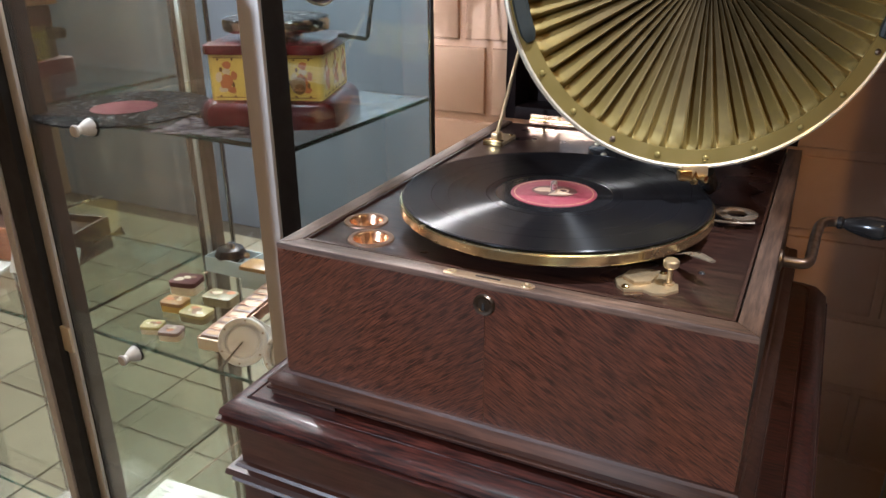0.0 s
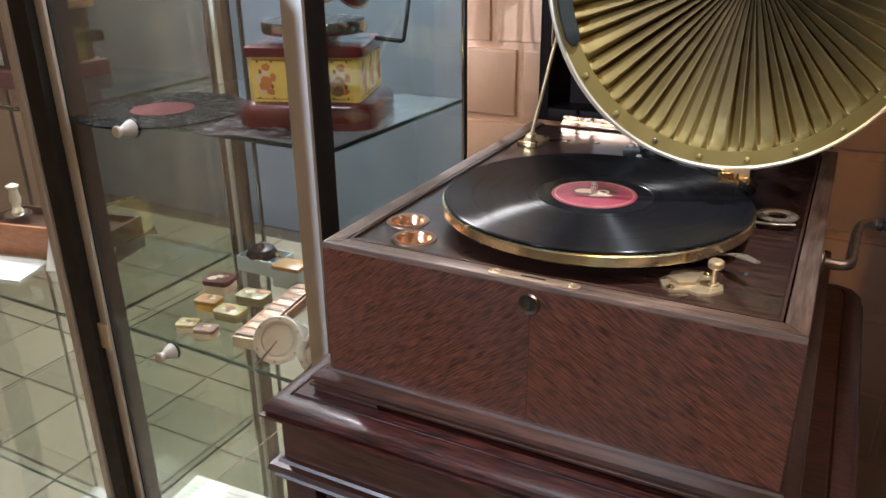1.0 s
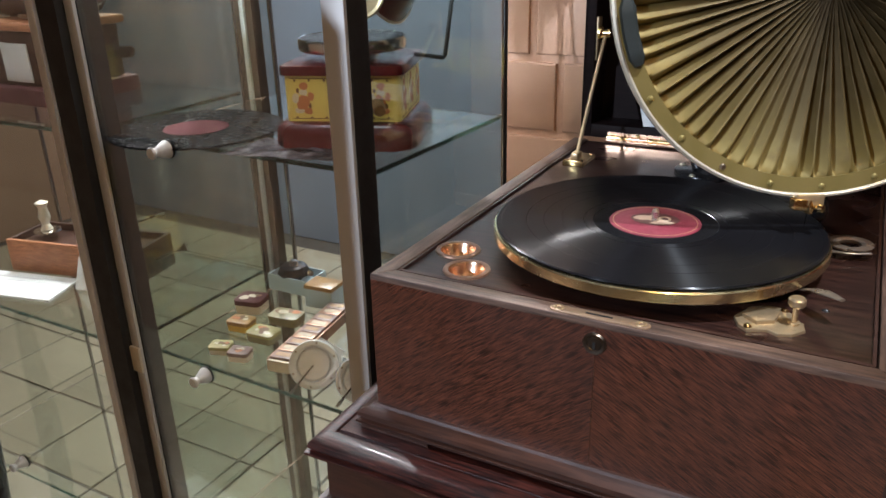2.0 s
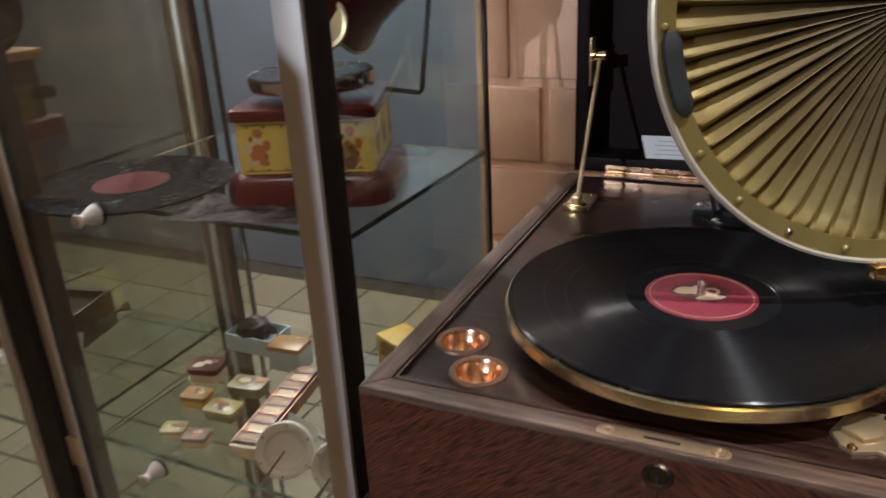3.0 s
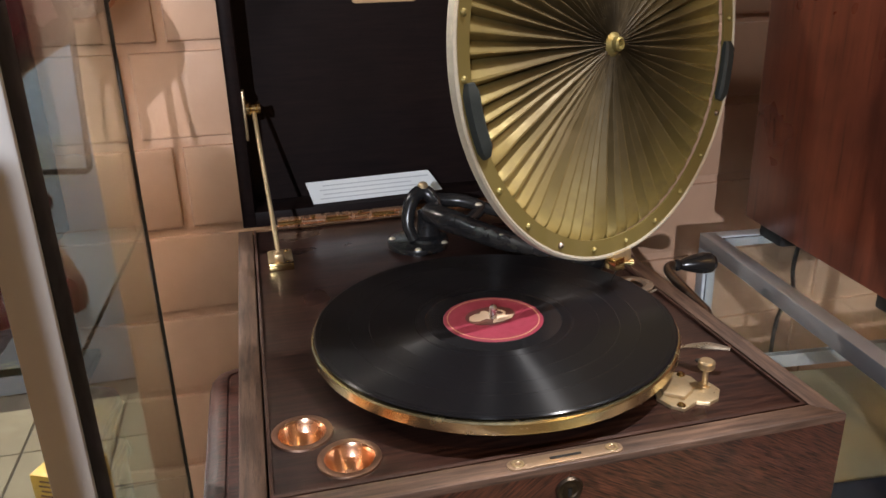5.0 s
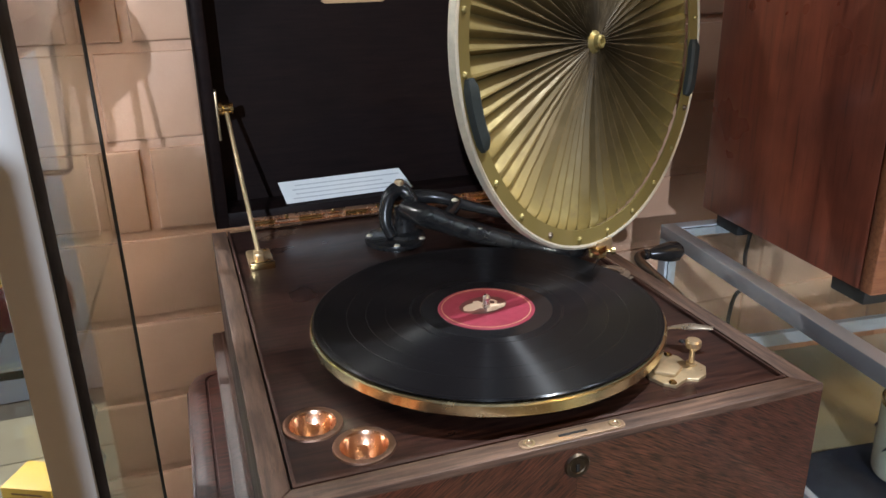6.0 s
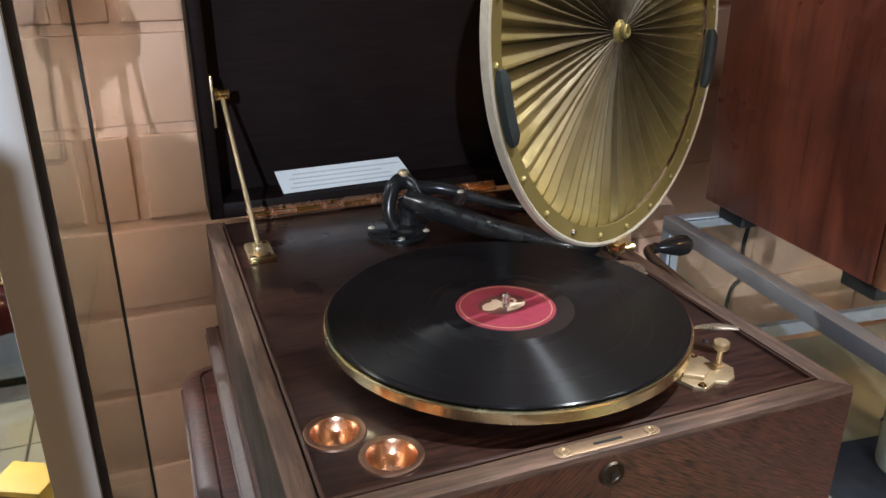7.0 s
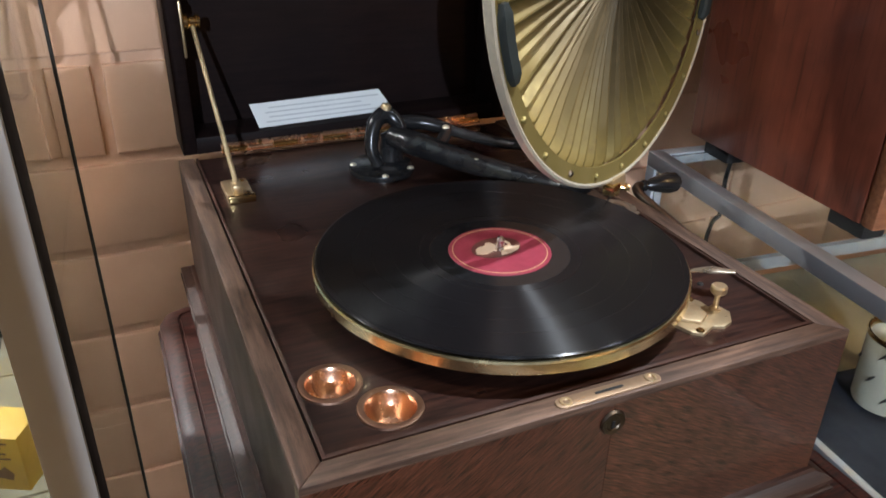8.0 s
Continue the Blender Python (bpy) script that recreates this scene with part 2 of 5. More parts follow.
def vinyl():
    """Shellac record: dark, with gloss drawn out across the grooves."""
    m, n, l, b = nodes_of("shellac_record")
    b.inputs["Base Color"].default_value = (0.006, 0.006, 0.007, 1)
    b.inputs["Roughness"].default_value = 0.28
    b.inputs["Anisotropic"].default_value = 1.0
    b.inputs["Specular IOR Level"].default_value = 0.32
    b.inputs["Anisotropic Rotation"].default_value = 0.25
    tg = n.new("ShaderNodeTangent")
    tg.direction_type, tg.axis = "RADIAL", "Z"
    l.new(tg.outputs[0], b.inputs["Tangent"])
    tc, vm = n.new("ShaderNodeTexCoord"), n.new("ShaderNodeVectorMath")
    vm.operation = "LENGTH"
    l.new(tc.outputs["Object"], vm.inputs[0])
    cx = n.new("ShaderNodeCombineXYZ")
    l.new(vm.outputs["Value"], cx.inputs[0])
    bands = noise_tex(n, l, cx.outputs[0], 160, 4, 0.8)
    l.new(value_ramp(n, l, bands, 0.265, 0.295), b.inputs["Roughness"])
    fine = noise_tex(n, l, cx.outputs[0], 900, 2, 0.8)
    bump(n, l, b, fine, 0.02, 0.0002)
    return m


def gold_paper():
    """Lacquered paper, tarnished brown from the hub outwards, still gold near the rim."""
    m, n, l, b = nodes_of("pleated_gold_paper")
    tc, vm = n.new("ShaderNodeTexCoord"), n.new("ShaderNodeVectorMath")
    vm.operation = "LENGTH"
    l.new(tc.outputs["Object"], vm.inputs[0])
    cloud = noise_tex(n, l, tc.outputs["Object"], 9.0, 4, 0.6)
    fine = noise_tex(n, l, tc.outputs["Object"], 70.0, 5, 0.65)
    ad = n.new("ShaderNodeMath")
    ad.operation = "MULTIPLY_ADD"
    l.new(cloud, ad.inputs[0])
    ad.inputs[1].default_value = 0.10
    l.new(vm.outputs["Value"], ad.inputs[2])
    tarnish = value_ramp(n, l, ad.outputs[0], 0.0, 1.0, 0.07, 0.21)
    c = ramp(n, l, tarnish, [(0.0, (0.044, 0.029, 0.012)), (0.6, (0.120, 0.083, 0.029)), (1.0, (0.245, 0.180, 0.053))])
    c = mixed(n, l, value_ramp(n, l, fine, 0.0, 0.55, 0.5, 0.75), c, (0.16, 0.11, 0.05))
    l.new(c, b.inputs["Base Color"])
    b.inputs["Metallic"].default_value = 0.45
    l.new(value_ramp(n, l, fine, 0.45, 0.65), b.inputs["Roughness"])
    bump(n, l, b, fine, 0.2, 0.0004)
    return m


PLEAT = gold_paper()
VINYL = vinyl()
DEADWAX = paint("smooth_shellac", (0.010, 0.010, 0.011), 0.16, 0.2)


# ---- shape helpers ----
def thing(name, at, label, category, group="", kind=""):
    ob = new(name)
    ob.empty_display_size = 0.05
    ob.location = at
    return tagged(ob, label, category, group, kind)


def origin_of(ob):
    at = Vector((0, 0, 0))
    while ob is not None:
        at += ob.location
        ob = ob.parent
    return at


def mesh_of(name, bm, material, smooth=True):
    bmesh.ops.recalc_face_normals(bm, faces=bm.faces)
    me = bpy.data.meshes.new(name)
    bm.to_mesh(me)
    bm.free()
    me.materials.append(material)
    if smooth:
        for p in me.polygons:
            p.use_smooth = True
        me.set_sharp_from_angle(angle=radians(25))
    return me


def part(name, bm, material, parent, label="", at=None):
    """One mesh under a thing or a part; the shape is given in world places."""
    org = origin_of(parent)
    home = Vector(at) if at is not None else org
    bm.transform(Matrix.Translation(-home))
    ob = new(name, mesh_of(name, bm, material))
    ob.parent = parent
    ob.location = home - org
    if label:
        ob["label"] = label
    return ob


def solid(name, bm, material, at, label, category, group="", kind=""):
    """A thing of one mesh, its shape given in world places."""
    bm.transform(Matrix.Translation(-Vector(at)))
    ob = new(name, mesh_of(name, bm, material))
    ob.location = at
    return tagged(ob, label, category, group, kind)


def box(x0, x1, y0, y1, z0, z1, bevel=0.0, seg=2, bm=None):
    bm2 = bmesh.new()
    bmesh.ops.create_cube(bm2, size=1.0)
    bm2.transform(Matrix.Translation(((x0 + x1) / 2, (y0 + y1) / 2, (z0 + z1) / 2)) @ Matrix.Diagonal((x1 - x0, y1 - y0, z1 - z0, 1)))
    if bevel:
        bmesh.ops.bevel(bm2, geom=bm2.edges[:], offset=bevel, segments=seg, affect="EDGES", profile=0.5)
    return merge(bm, bm2)


def merge(bm, other):
    if bm is None:
        return other
    me = bpy.data.meshes.new("tmp")
    other.to_mesh(me)
    other.free()
    bm.from_mesh(me)
    bpy.data.meshes.remove(me)
    return bm


def turned(m, bm2, bm=None):
    bm2.transform(m)
    return merge(bm, bm2)


def lathe(profile, at=(0, 0, 0), n=48, m=None, bm=None, closed=False):
    """Turned body: profile of (radius, height) about z, set at a place or by a matrix."""
    n = max(n, 16)
    bm2 = bmesh.new()
    rings = []
    for r, z in profile:
        if r < 1e-6:
            rings.append([bm2.verts.new((0, 0, z))])
        else:
            rings.append([bm2.verts.new((r * math.cos(2 * math.pi * i / n), r * math.sin(2 * math.pi * i / n), z)) for i in range(n)])
    pairs = list(zip(rings, rings[1:]))
    if closed:
        pairs.append((rings[-1], rings[0]))
    for a, b in pairs:
        for i in range(n):
            j = (i + 1) % n
            if len(a) == 1 and len(b) == 1:
                continue
            if len(a) == 1:
                bm2.faces.new((a[0], b[j], b[i]))
            elif len(b) == 1:
                bm2.faces.new((a[i], a[j], b[0]))
            else:
                bm2.faces.new((a[i], a[j], b[j], b[i]))
    bm2.transform(m if m is not None else Matrix.Translation(at))
    return merge(bm, bm2)


def smooth_path(pts, steps=6):
    pts = [Vector(p) for p in pts]
    if len(pts) < 3 or steps < 2:
        return pts
    ext = [2 * pts[0] - pts[1]] + pts + [2 * pts[-1] - pts[-2]]
    out = []
    for k in range(1, len(ext) - 2):
        a, b, c, d = ext[k - 1:k + 3]
        for s in range(steps):
            t = s / steps
            out.append(0.5 * (2 * b + (c - a) * t + (2 * a - 5 * b + 4 * c - d) * t * t + (3 * b - a - 3 * c + d) * t ** 3))
    return out + [pts[-1]]


def tube(pts, radius, n=12, steps=6, flat=1.0, bm=None):
    """A rod along a path; radius one number or one for each given point; flat squeezes it in height."""
    n = max(n, 16)
    path = smooth_path(pts, steps)
    radii = [radius] * len(path) if not isinstance(radius, (list, tuple)) else [float(np.interp(i, np.linspace(0, len(path) - 1, len(radius)), radius)) for i in range(len(path))]
    bm2 = bmesh.new()
    rings, side = [], None
    for i, p in enumerate(path):
        d = (path[min(i + 1, len(path) - 1)] - path[max(i - 1, 0)]).normalized()
        if side is None:
            side = d.cross(Vector((0, 0, 1)))
            if side.length < 0.05:
                side = Vector((1, 0, 0))
        side = (side - d * side.dot(d)).normalized()
        up = side.cross(d)
        rings.append([bm2.verts.new(p + radii[i] * (math.cos(a) * side + flat * math.sin(a) * up)) for a in (2 * math.pi * k / n for k in range(n))])
    for a, b in zip(rings, rings[1:]):
        for i in range(n):
            bm2.faces.new((a[i], a[(i + 1) % n], b[(i + 1) % n], b[i]))
    bm2.faces.new(rings[0][::-1])
    bm2.faces.new(rings[-1])
    return merge(bm, bm2)


def plate(outline, z0, z1, m=None, bm=None, bevel=0.0, seg=2):
    """A flat plate with the given outline in x and y."""
    bm2 = bmesh.new()
    f = bm2.faces.new([bm2.verts.new((x, y, z0)) for x, y in outline])
    up = bmesh.ops.extrude_face_region(bm2, geom=[f])["geom"]
    bmesh.ops.translate(bm2, verts=[v for v in up if isinstance(v, bmesh.types.BMVert)], vec=(0, 0, z1 - z0))
    if bevel:
        bmesh.ops.bevel(bm2, geom=[e for e in bm2.edges if abs(e.verts[0].co.z - z1) < 1e-6 and abs(e.verts[1].co.z - z1) < 1e-6], offset=bevel, segments=seg, affect="EDGES", profile=0.5)
    if m is not None:
        bm2.transform(m)
    return merge(bm, bm2)


def rounded(x0, x1, y0, y1, r, k=5):
    pts = []
    for cx, cy, a0 in ((x1 - r, y1 - r, 0), (x0 + r, y1 - r, 90), (x0 + r, y0 + r, 180), (x1 - r, y0 + r, 270)):
        for i in range(k + 1):
            a = radians(a0 + 90 * i / k)
            pts.append((cx + r * math.cos(a), cy + r * math.sin(a)))
    return pts


def ball(at, r, scale=(1, 1, 1), bm=None, n=12):
    bm2 = bmesh.new()
    bmesh.ops.create_uvsphere(bm2, u_segments=n, v_segments=max(6, n // 2), radius=r)
    bm2.transform(Matrix.Translation(at) @ Matrix.Diagonal((*scale, 1)))
    return merge(bm, bm2)


def strip(profile, path, closed=False, bm=None):
    """A moulding: profile of (outward, up) swept round a plan path whose outward side is on the right of its run."""
    bm2 = bmesh.new()
    pts = [Vector((x, y, 0)) for x, y in path]
    n = len(pts)
    rings = []
    for i, p in enumerate(pts):
        d0 = (p - pts[i - 1]).normalized() if closed or i else (pts[1] - p).normalized()
        d1 = (pts[(i + 1) % n] - p).normalized() if closed or i < n - 1 else d0
        o0, o1 = Vector((d0.y, -d0.x, 0)), Vector((d1.y, -d1.x, 0))
        mid = (o0 + o1).normalized()
        mid /= max(0.3, mid.dot(o0))
        rings.append([bm2.verts.new(p + mid * o + Vector((0, 0, z))) for o, z in profile])
    m = len(profile)
    for a, b in list(zip(rings, rings[1:])) + ([(rings[-1], rings[0])] if closed else []):
        for i in range(m):
            j = (i + 1) % m
            bm2.faces.new((a[i], b[i], b[j], a[j]))
    if not closed:
        bm2.faces.new(rings[0])
        bm2.faces.new(rings[-1][::-1])
    return merge(bm, bm2)


def screw(at, r, parent, material, axis="z", label=""):
    turn = {"z": (0, 0, 0), "-y": (90, 0, 0), "x": (0, 90, 0)}[axis]
    bm = lathe([(0, r * 0.55), (r * 0.5, r * 0.5), (r * 0.85, r * 0.25), (r, 0)], n=10, m=pose(*at, *turn))
    return part("screw", bm, material, parent, label)


# ---- room ----
WALL_Y = 1.165
WALL_END = -0.634
tagged(solid("floor", box(-4.2, 2.6, -4.4, 4.2, FLOOR - 0.08, FLOOR - 0.006), GROUT, (0, 0, FLOOR), "tiled floor with dark grout joints", "floor", kind="structure"))
floor = bpy.data.objects["floor"]
tagged(solid("ceiling", box(-4.2, 2.6, -4.4, 4.2, CEIL, CEIL + 0.1), CEILPAINT, (0, 0, CEIL), "plain painted ceiling", "ceiling", kind="structure"))
wall_back = solid("wall_back", box(WALL_END + 0.004, 2.5, WALL_Y, WALL_Y + 0.2, FLOOR, CEIL), MORTAR, (0, WALL_Y, 0), "pinkish painted block wall with tooled joints", "wall", kind="structure")
solid("wall_far", box(-4.2, 2.6, 3.0, 3.12, FLOOR, CEIL), BLUEWALL, (0, 3.0, 0), "blue-grey painted wall across the room", "wall", kind="structure")
solid("wall_left", box(-4.2, -4.08, -4.4, 3.0, FLOOR, CEIL), PLASTER, (-4.1, 0, 0), "plain plastered side wall", "wall", kind="structure")
solid("wall_right", box(2.5, 2.62, -4.4, 3.0, FLOOR, CEIL), PLASTER, (2.5, 0, 0), "plain plastered side wall", "wall", kind="structure")
solid("wall_front", box(-4.08, 2.5, -4.4, -4.28, FLOOR, CEIL), PLASTER, (0, -4.3, 0), "plain plastered wall", "wall", kind="structure")

# unseen partition, added to keep the spotlight off the lower left block wall
solid("wall_partition", box(-4.08, -0.94, -0.55, -0.43, FLOOR, 1.668), PLASTER, (-2, -0.5, FLOOR), "unseen half-height partition added to shade the block wall", "wall", kind="structure")
# housings and glowing diffusers for the added fill lamps
for lx, ly, w, size, c in FILL_LAMPS:
    lamp = thing("fill_lamp", (lx, ly, CEIL), "unseen ceiling lamp added as fill, with a glowing diffuser", "ceiling lamp", "ceiling lamps")
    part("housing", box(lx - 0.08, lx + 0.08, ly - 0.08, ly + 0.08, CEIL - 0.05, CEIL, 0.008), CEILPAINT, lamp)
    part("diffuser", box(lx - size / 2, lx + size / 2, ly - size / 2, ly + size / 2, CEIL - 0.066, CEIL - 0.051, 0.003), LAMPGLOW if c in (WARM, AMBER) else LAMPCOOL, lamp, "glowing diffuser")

sp = thing("ceiling_spotlight", (*SPOT[:2], CEIL), "small white ceiling spotlight turned towards the exhibits", "spotlight")
sd = (Vector((-0.35, 0.9, 1.2)) - SPOT).to_track_quat("Z", "Y").to_matrix().to_4x4()
part("can", lathe([(0, -0.16), (0.05, -0.155), (0.058, -0.14), (0.06, -0.06), (0.057, -0.06), (0.055, -0.135), (0, -0.14)], n=32, m=Matrix.Translation(SPOT) @ sd), CEILPAINT, sp)
part("stem", tube([(SPOT.x - 0.06, SPOT.y - 0.1, SPOT.z + 0.02), (SPOT.x - 0.06, SPOT.y - 0.1, CEIL)], 0.01, 10, 1), CEILPAINT, sp)

dl = thing("ceiling_downlight", (DOWN.x, DOWN.y, CEIL), "small white downlight in the ceiling over the gramophone", "downlight")
part("housing", lathe([(0.05, 0.0), (0.05, -0.012), (0.046, -0.016), (0.036, -0.016), (0.034, -0.010), (0.034, 0.0)], (DOWN.x, DOWN.y, CEIL), 32, closed=True), CEILPAINT, dl)
part("lens", lathe([(0.0335, -0.006), (0.030, -0.008), (0, -0.010)], (DOWN.x, DOWN.y, CEIL), 32), LAMPCOOL, dl, "glowing lens")

# ---- gramophone ----
X0, X1, Y0, Y1 = -0.454, -0.029, 0.498, 1.047
TOP, BOT = 1.122, 0.9765
gram = thing("gramophone", (-0.241, 0.78, 0.96), "oak table gramophone with a gold pleated diaphragm, lid open", "gramophone")
XM = (X0 + X1) / 2
part("front_veneer", box(X0, XM - 0.0002, Y0, Y0 + 0.012, BOT, TOP - 0.006), OAK_L, gram, "oak veneer with falling diagonal grain")
part("front_veneer", box(XM + 0.0002, X1, Y0, Y0 + 0.012, BOT, TOP - 0.006), OAK_R, gram, "oak veneer with rising diagonal grain")
part("side_panel", box(X0, X0 + 0.012, Y0 + 0.012, Y1, BOT, TOP - 0.006), OAK_SIDE_SHADED, gram)
part("side_panel", box(X1 - 0.012, X1, Y0 + 0.012, Y1, BOT, TOP - 0.006), OAK_SIDE_SHADED, gram)
part("back_panel", box(X0 + 0.012, X1 - 0.012, Y1 - 0.012, Y1, BOT, TOP - 0.006), MOULD, gram)
part("bottom_board", box(X0 + 0.012, X1 - 0.012, Y0 + 0.012, Y1 - 0.012, BOT + 0.004, BOT + 0.012), MOULD, gram)
B = 0.0175


def mitre(points, material):
    part("top_border", plate(points, TOP - 0.006, TOP, bevel=0.0012), material, gram, "worn paler oak edging")


mitre([(X0, Y0), (X1, Y0), (X1 - B, Y0 + B), (X0 + B, Y0 + B)], BORDER_X)
mitre([(X0, Y0), (X0 + B, Y0 + B), (X0 + B, Y1), (X0, Y1)], BORDER_Y)
mitre([(X1, Y0), (X1, Y1), (X1 - B, Y1), (X1 - B, Y0 + B)], BORDER_Y)

# motor board with two round cup holes
CUPS = [(-0.410, 0.587, 0.0195), (-0.381, 0.548, 0.0195)]
bm = bmesh.new()
edges = []
for loop in ([(X0 + B + 0.002, Y0 + B + 0.002), (X1 - B - 0.002, Y0 + B + 0.002), (X1 - B - 0.002, Y1 - 0.001), (X0 + B + 0.002, Y1 - 0.001)],
             *[[(cx + (r - 0.002) * math.cos(2 * math.pi * i / 32), cy + (r - 0.002) * math.sin(2 * math.pi * i / 32)) for i in range(32)] for cx, cy, r in CUPS]):
    vs = [bm.verts.new((x, y, TOP - 0.003)) for x, y in loop]
    edges += [bm.edges.new((a, b)) for a, b in zip(vs, vs[1:] + vs[:1])]
bmesh.ops.triangle_fill(bm, edges=edges, use_beauty=True)
low = bmesh.ops.extrude_face_region(bm, geom=bm.faces[:])["geom"]
bmesh.ops.translate(bm, verts=[v for v in low if isinstance(v, bmesh.types.BMVert)], vec=(0, 0, -0.009))
part("motor_board", bm, BOARD, gram, "dark polished motor board")
part("board_bead", strip([(0, 0), (0.0025, 0), (0.0025, 0.003), (0, 0.0035)], [(X0 + B + 0.004, Y1 - 0.002), (X0 + B + 0.004, Y0 + B + 0.004), (X1 - B - 0.004, Y0 + B + 0.004), (X1 - B - 0.004, Y1 - 0.002)], bm=None), MOULD, gram).location.z += TOP - 0.0035
for cx, cy, r in CUPS:
    cup = part("needle_cup", lathe([(r - 0.0022, TOP - 0.0016), (r - 0.003, TOP - 0.003), (r - 0.0035, TOP - 0.005),
                              (r - 0.006, TOP - 0.013), (r - 0.010, TOP - 0.018), (0, TOP - 0.020)], (cx, cy, 0), 40), COPPER, gram, "polished copper needle cup")
    part("cup_rim", lathe([(r + 0.0028, TOP - 0.003), (r + 0.0024, TOP - 0.0015), (r + 0.0005, TOP - 0.001), (r - 0.0022, TOP - 0.0014), (r - 0.0026, TOP - 0.003)], (cx, cy, 0), 40), COPPERDARK, cup, "dull flat rim")

# base moulding and feet
prof = [(0, 0), (0.015, 0), (0.0165, 0.002), (0.0165, 0.004), (0.013, 0.0055), (0.013, 0.007), (0.0155, 0.009), (0.0150, 0.0125), (0.010, 0.0155), (0.005, 0.017), (0.003, 0.0195), (0, 0.0195)]
for path in ([(X0, Y0), (X1, Y0)], [(X1, Y0), (X1, Y1)], [(X1, Y1), (X0, Y1)], [(X0, Y1), (X0, Y0)]):
    a, b = Vector((*path[0], 0)), Vector((*path[1], 0))
    d = (b - a).normalized()
    bm = bmesh.new()
    rows = []
    for p, s in ((a, -1), (b, 1)):
        rows.append([bm.verts.new(p + d * s * o + Vector((d.y, -d.x, 0)) * o + Vector((0, 0, BOT - 0.011 + z))) for o, z in prof])
    for i in range(len(prof)):
        j = (i + 1) % len(prof)
        bm.faces.new((rows[0][i], rows[1][i], rows[1][j], rows[0][j]))
    bm.faces.new(rows[0])
    bm.faces.new(rows[1][::-1])
    part("base_moulding", bm, MOULD, gram)
for cx, sx in ((X0, 1), (X1, -1)):
    for cy, sy in ((Y0, 1), (Y1, -1)):
        out = [(0, 0), (0.075, 0), (0.068, 0.006), (0.052, 0.010), (0.030, 0.012), (0.012, 0.034), (0.009, 0.055), (0.004, 0.072), (0, 0.075)]
        pts = [(cx + sx * (u - 0.013), cy + sy * (v - 0.013)) for u, v in out]
        if sx * sy < 0:
            pts.reverse()
        part("bracket_foot", plate(pts, 0.960, BOT - 0.0105), MOULD, gram)

# keyhole, lock plate
kh = part("key_escutcheon", lathe([(0.0, 0.0015), (0.0055, 0.0015), (0.0062, 0.0022), (0.0088, 0.0026), (0.0098, 0.001), (0.0098, -0.004)], n=28, m=pose(-0.242, Y0, 1.102, 90, 0, 0)), BRONZE, gram, "dark round key escutcheon")
part("key_slot", box(-0.2432, -0.2408, Y0 - 0.0024, Y0 - 0.001, 1.0975, 1.1035), BLACK, kh)
lp = part("lock_plate", plate(rounded(-0.283, -0.201, 0.5002, 0.5108, 0.0052), TOP, TOP + 0.0012, bevel=0.0004), LOCKBRASS, gram, "worn brass lock plate")
for sx in (-0.2755, -0.2085):
    part("lock_ring", lathe([(0.0022, 0.0012), (0.0026, 0.002), (0.0042, 0.002), (0.0046, 0.001)], (sx, 0.5055, TOP), 18), BRASS_OLD, lp)
part("lock_slot", box(-0.253, -0.231, 0.5045, 0.5065, TOP + 0.0012, TOP + 0.0017), BLACK, lp)

# turntable
TX, TY = -0.241, 0.668
tt = part("turntable", lathe([(0, TOP + 0.004), (0.018, TOP + 0.004), (0.020, TOP + 0.010), (0.140, TOP + 0.0125), (0.149, TOP + 0.0125), (0.1518, TOP + 0.0132), (0.1528, TOP + 0.0145), (0.1528, TOP + 0.0225), (0.1518, TOP + 0.0238), (0.147, TOP + 0.0243), (0, TOP + 0.0243)], (TX, TY, 0), 128), RIM, gram, "turntable with a bright brass rim", at=(TX, TY, TOP))
part("spindle", lathe([(0, TOP + 0.0395), (0.002, TOP + 0.039), (0.0034, TOP + 0.037), (0.0036, TOP + 0.025)], (TX, TY, 0), 16), STEEL, tt)

# brake, regulator, levers
bk = part("brake_plate", plate([(-0.148, 0.555), (-0.143, 0.542), (-0.136, 0.536), (-0.129, 0.539), (-0.122, 0.542), (-0.114, 0.538), (-0.104, 0.542), (-0.096, 0.553), (-0.098, 0.564), (-0.106, 0.566), (-0.107, 0.576), (-0.114, 0.585), (-0.126, 0.585), (-0.138, 0.578)], TOP - 0.003, TOP - 0.0002, bevel=0.0008), TANBRASS, gram, "cast brass brake plate")
part("brake_frame", plate([(-0.142, 0.556), (-0.13, 0.546), (-0.118, 0.554), (-0.116, 0.571), (-0.13, 0.576), (-0.14, 0.568)], TOP, TOP + 0.003, bevel=0.001), BRASS_OLD, bk)
part("brake_knob", lathe([(0.0045, TOP), (0.0045, TOP + 0.0015), (0.0022, TOP + 0.002), (0.0022, TOP + 0.014), (0.0052, TOP + 0.0148), (0.0064, TOP + 0.0165), (0.0064, TOP + 0.0205), (0.0052, TOP + 0.022), (0, TOP + 0.0224)], (-0.105, 0.56, 0), 20), BRASS_OLD, bk, "small pale metal knob")
for sx, sy in ((-0.136, 0.5405), (-0.1135, 0.58)):
    screw((sx, sy, TOP), 0.0034, bk, BRASS)
lv = part("brake_lever", tube([(-0.120, 0.622, TOP + 0.004), (-0.108, 0.607, TOP + 0.008), (-0.099, 0.598, TOP + 0.014), (-0.088, 0.587, TOP + 0.018), (-0.075, 0.575, TOP + 0.0195)], [0.002, 0.002, 0.0028, 0.0062, 0.003], flat=0.35), PEWTER, gram, "small spoon-shaped brake lever")
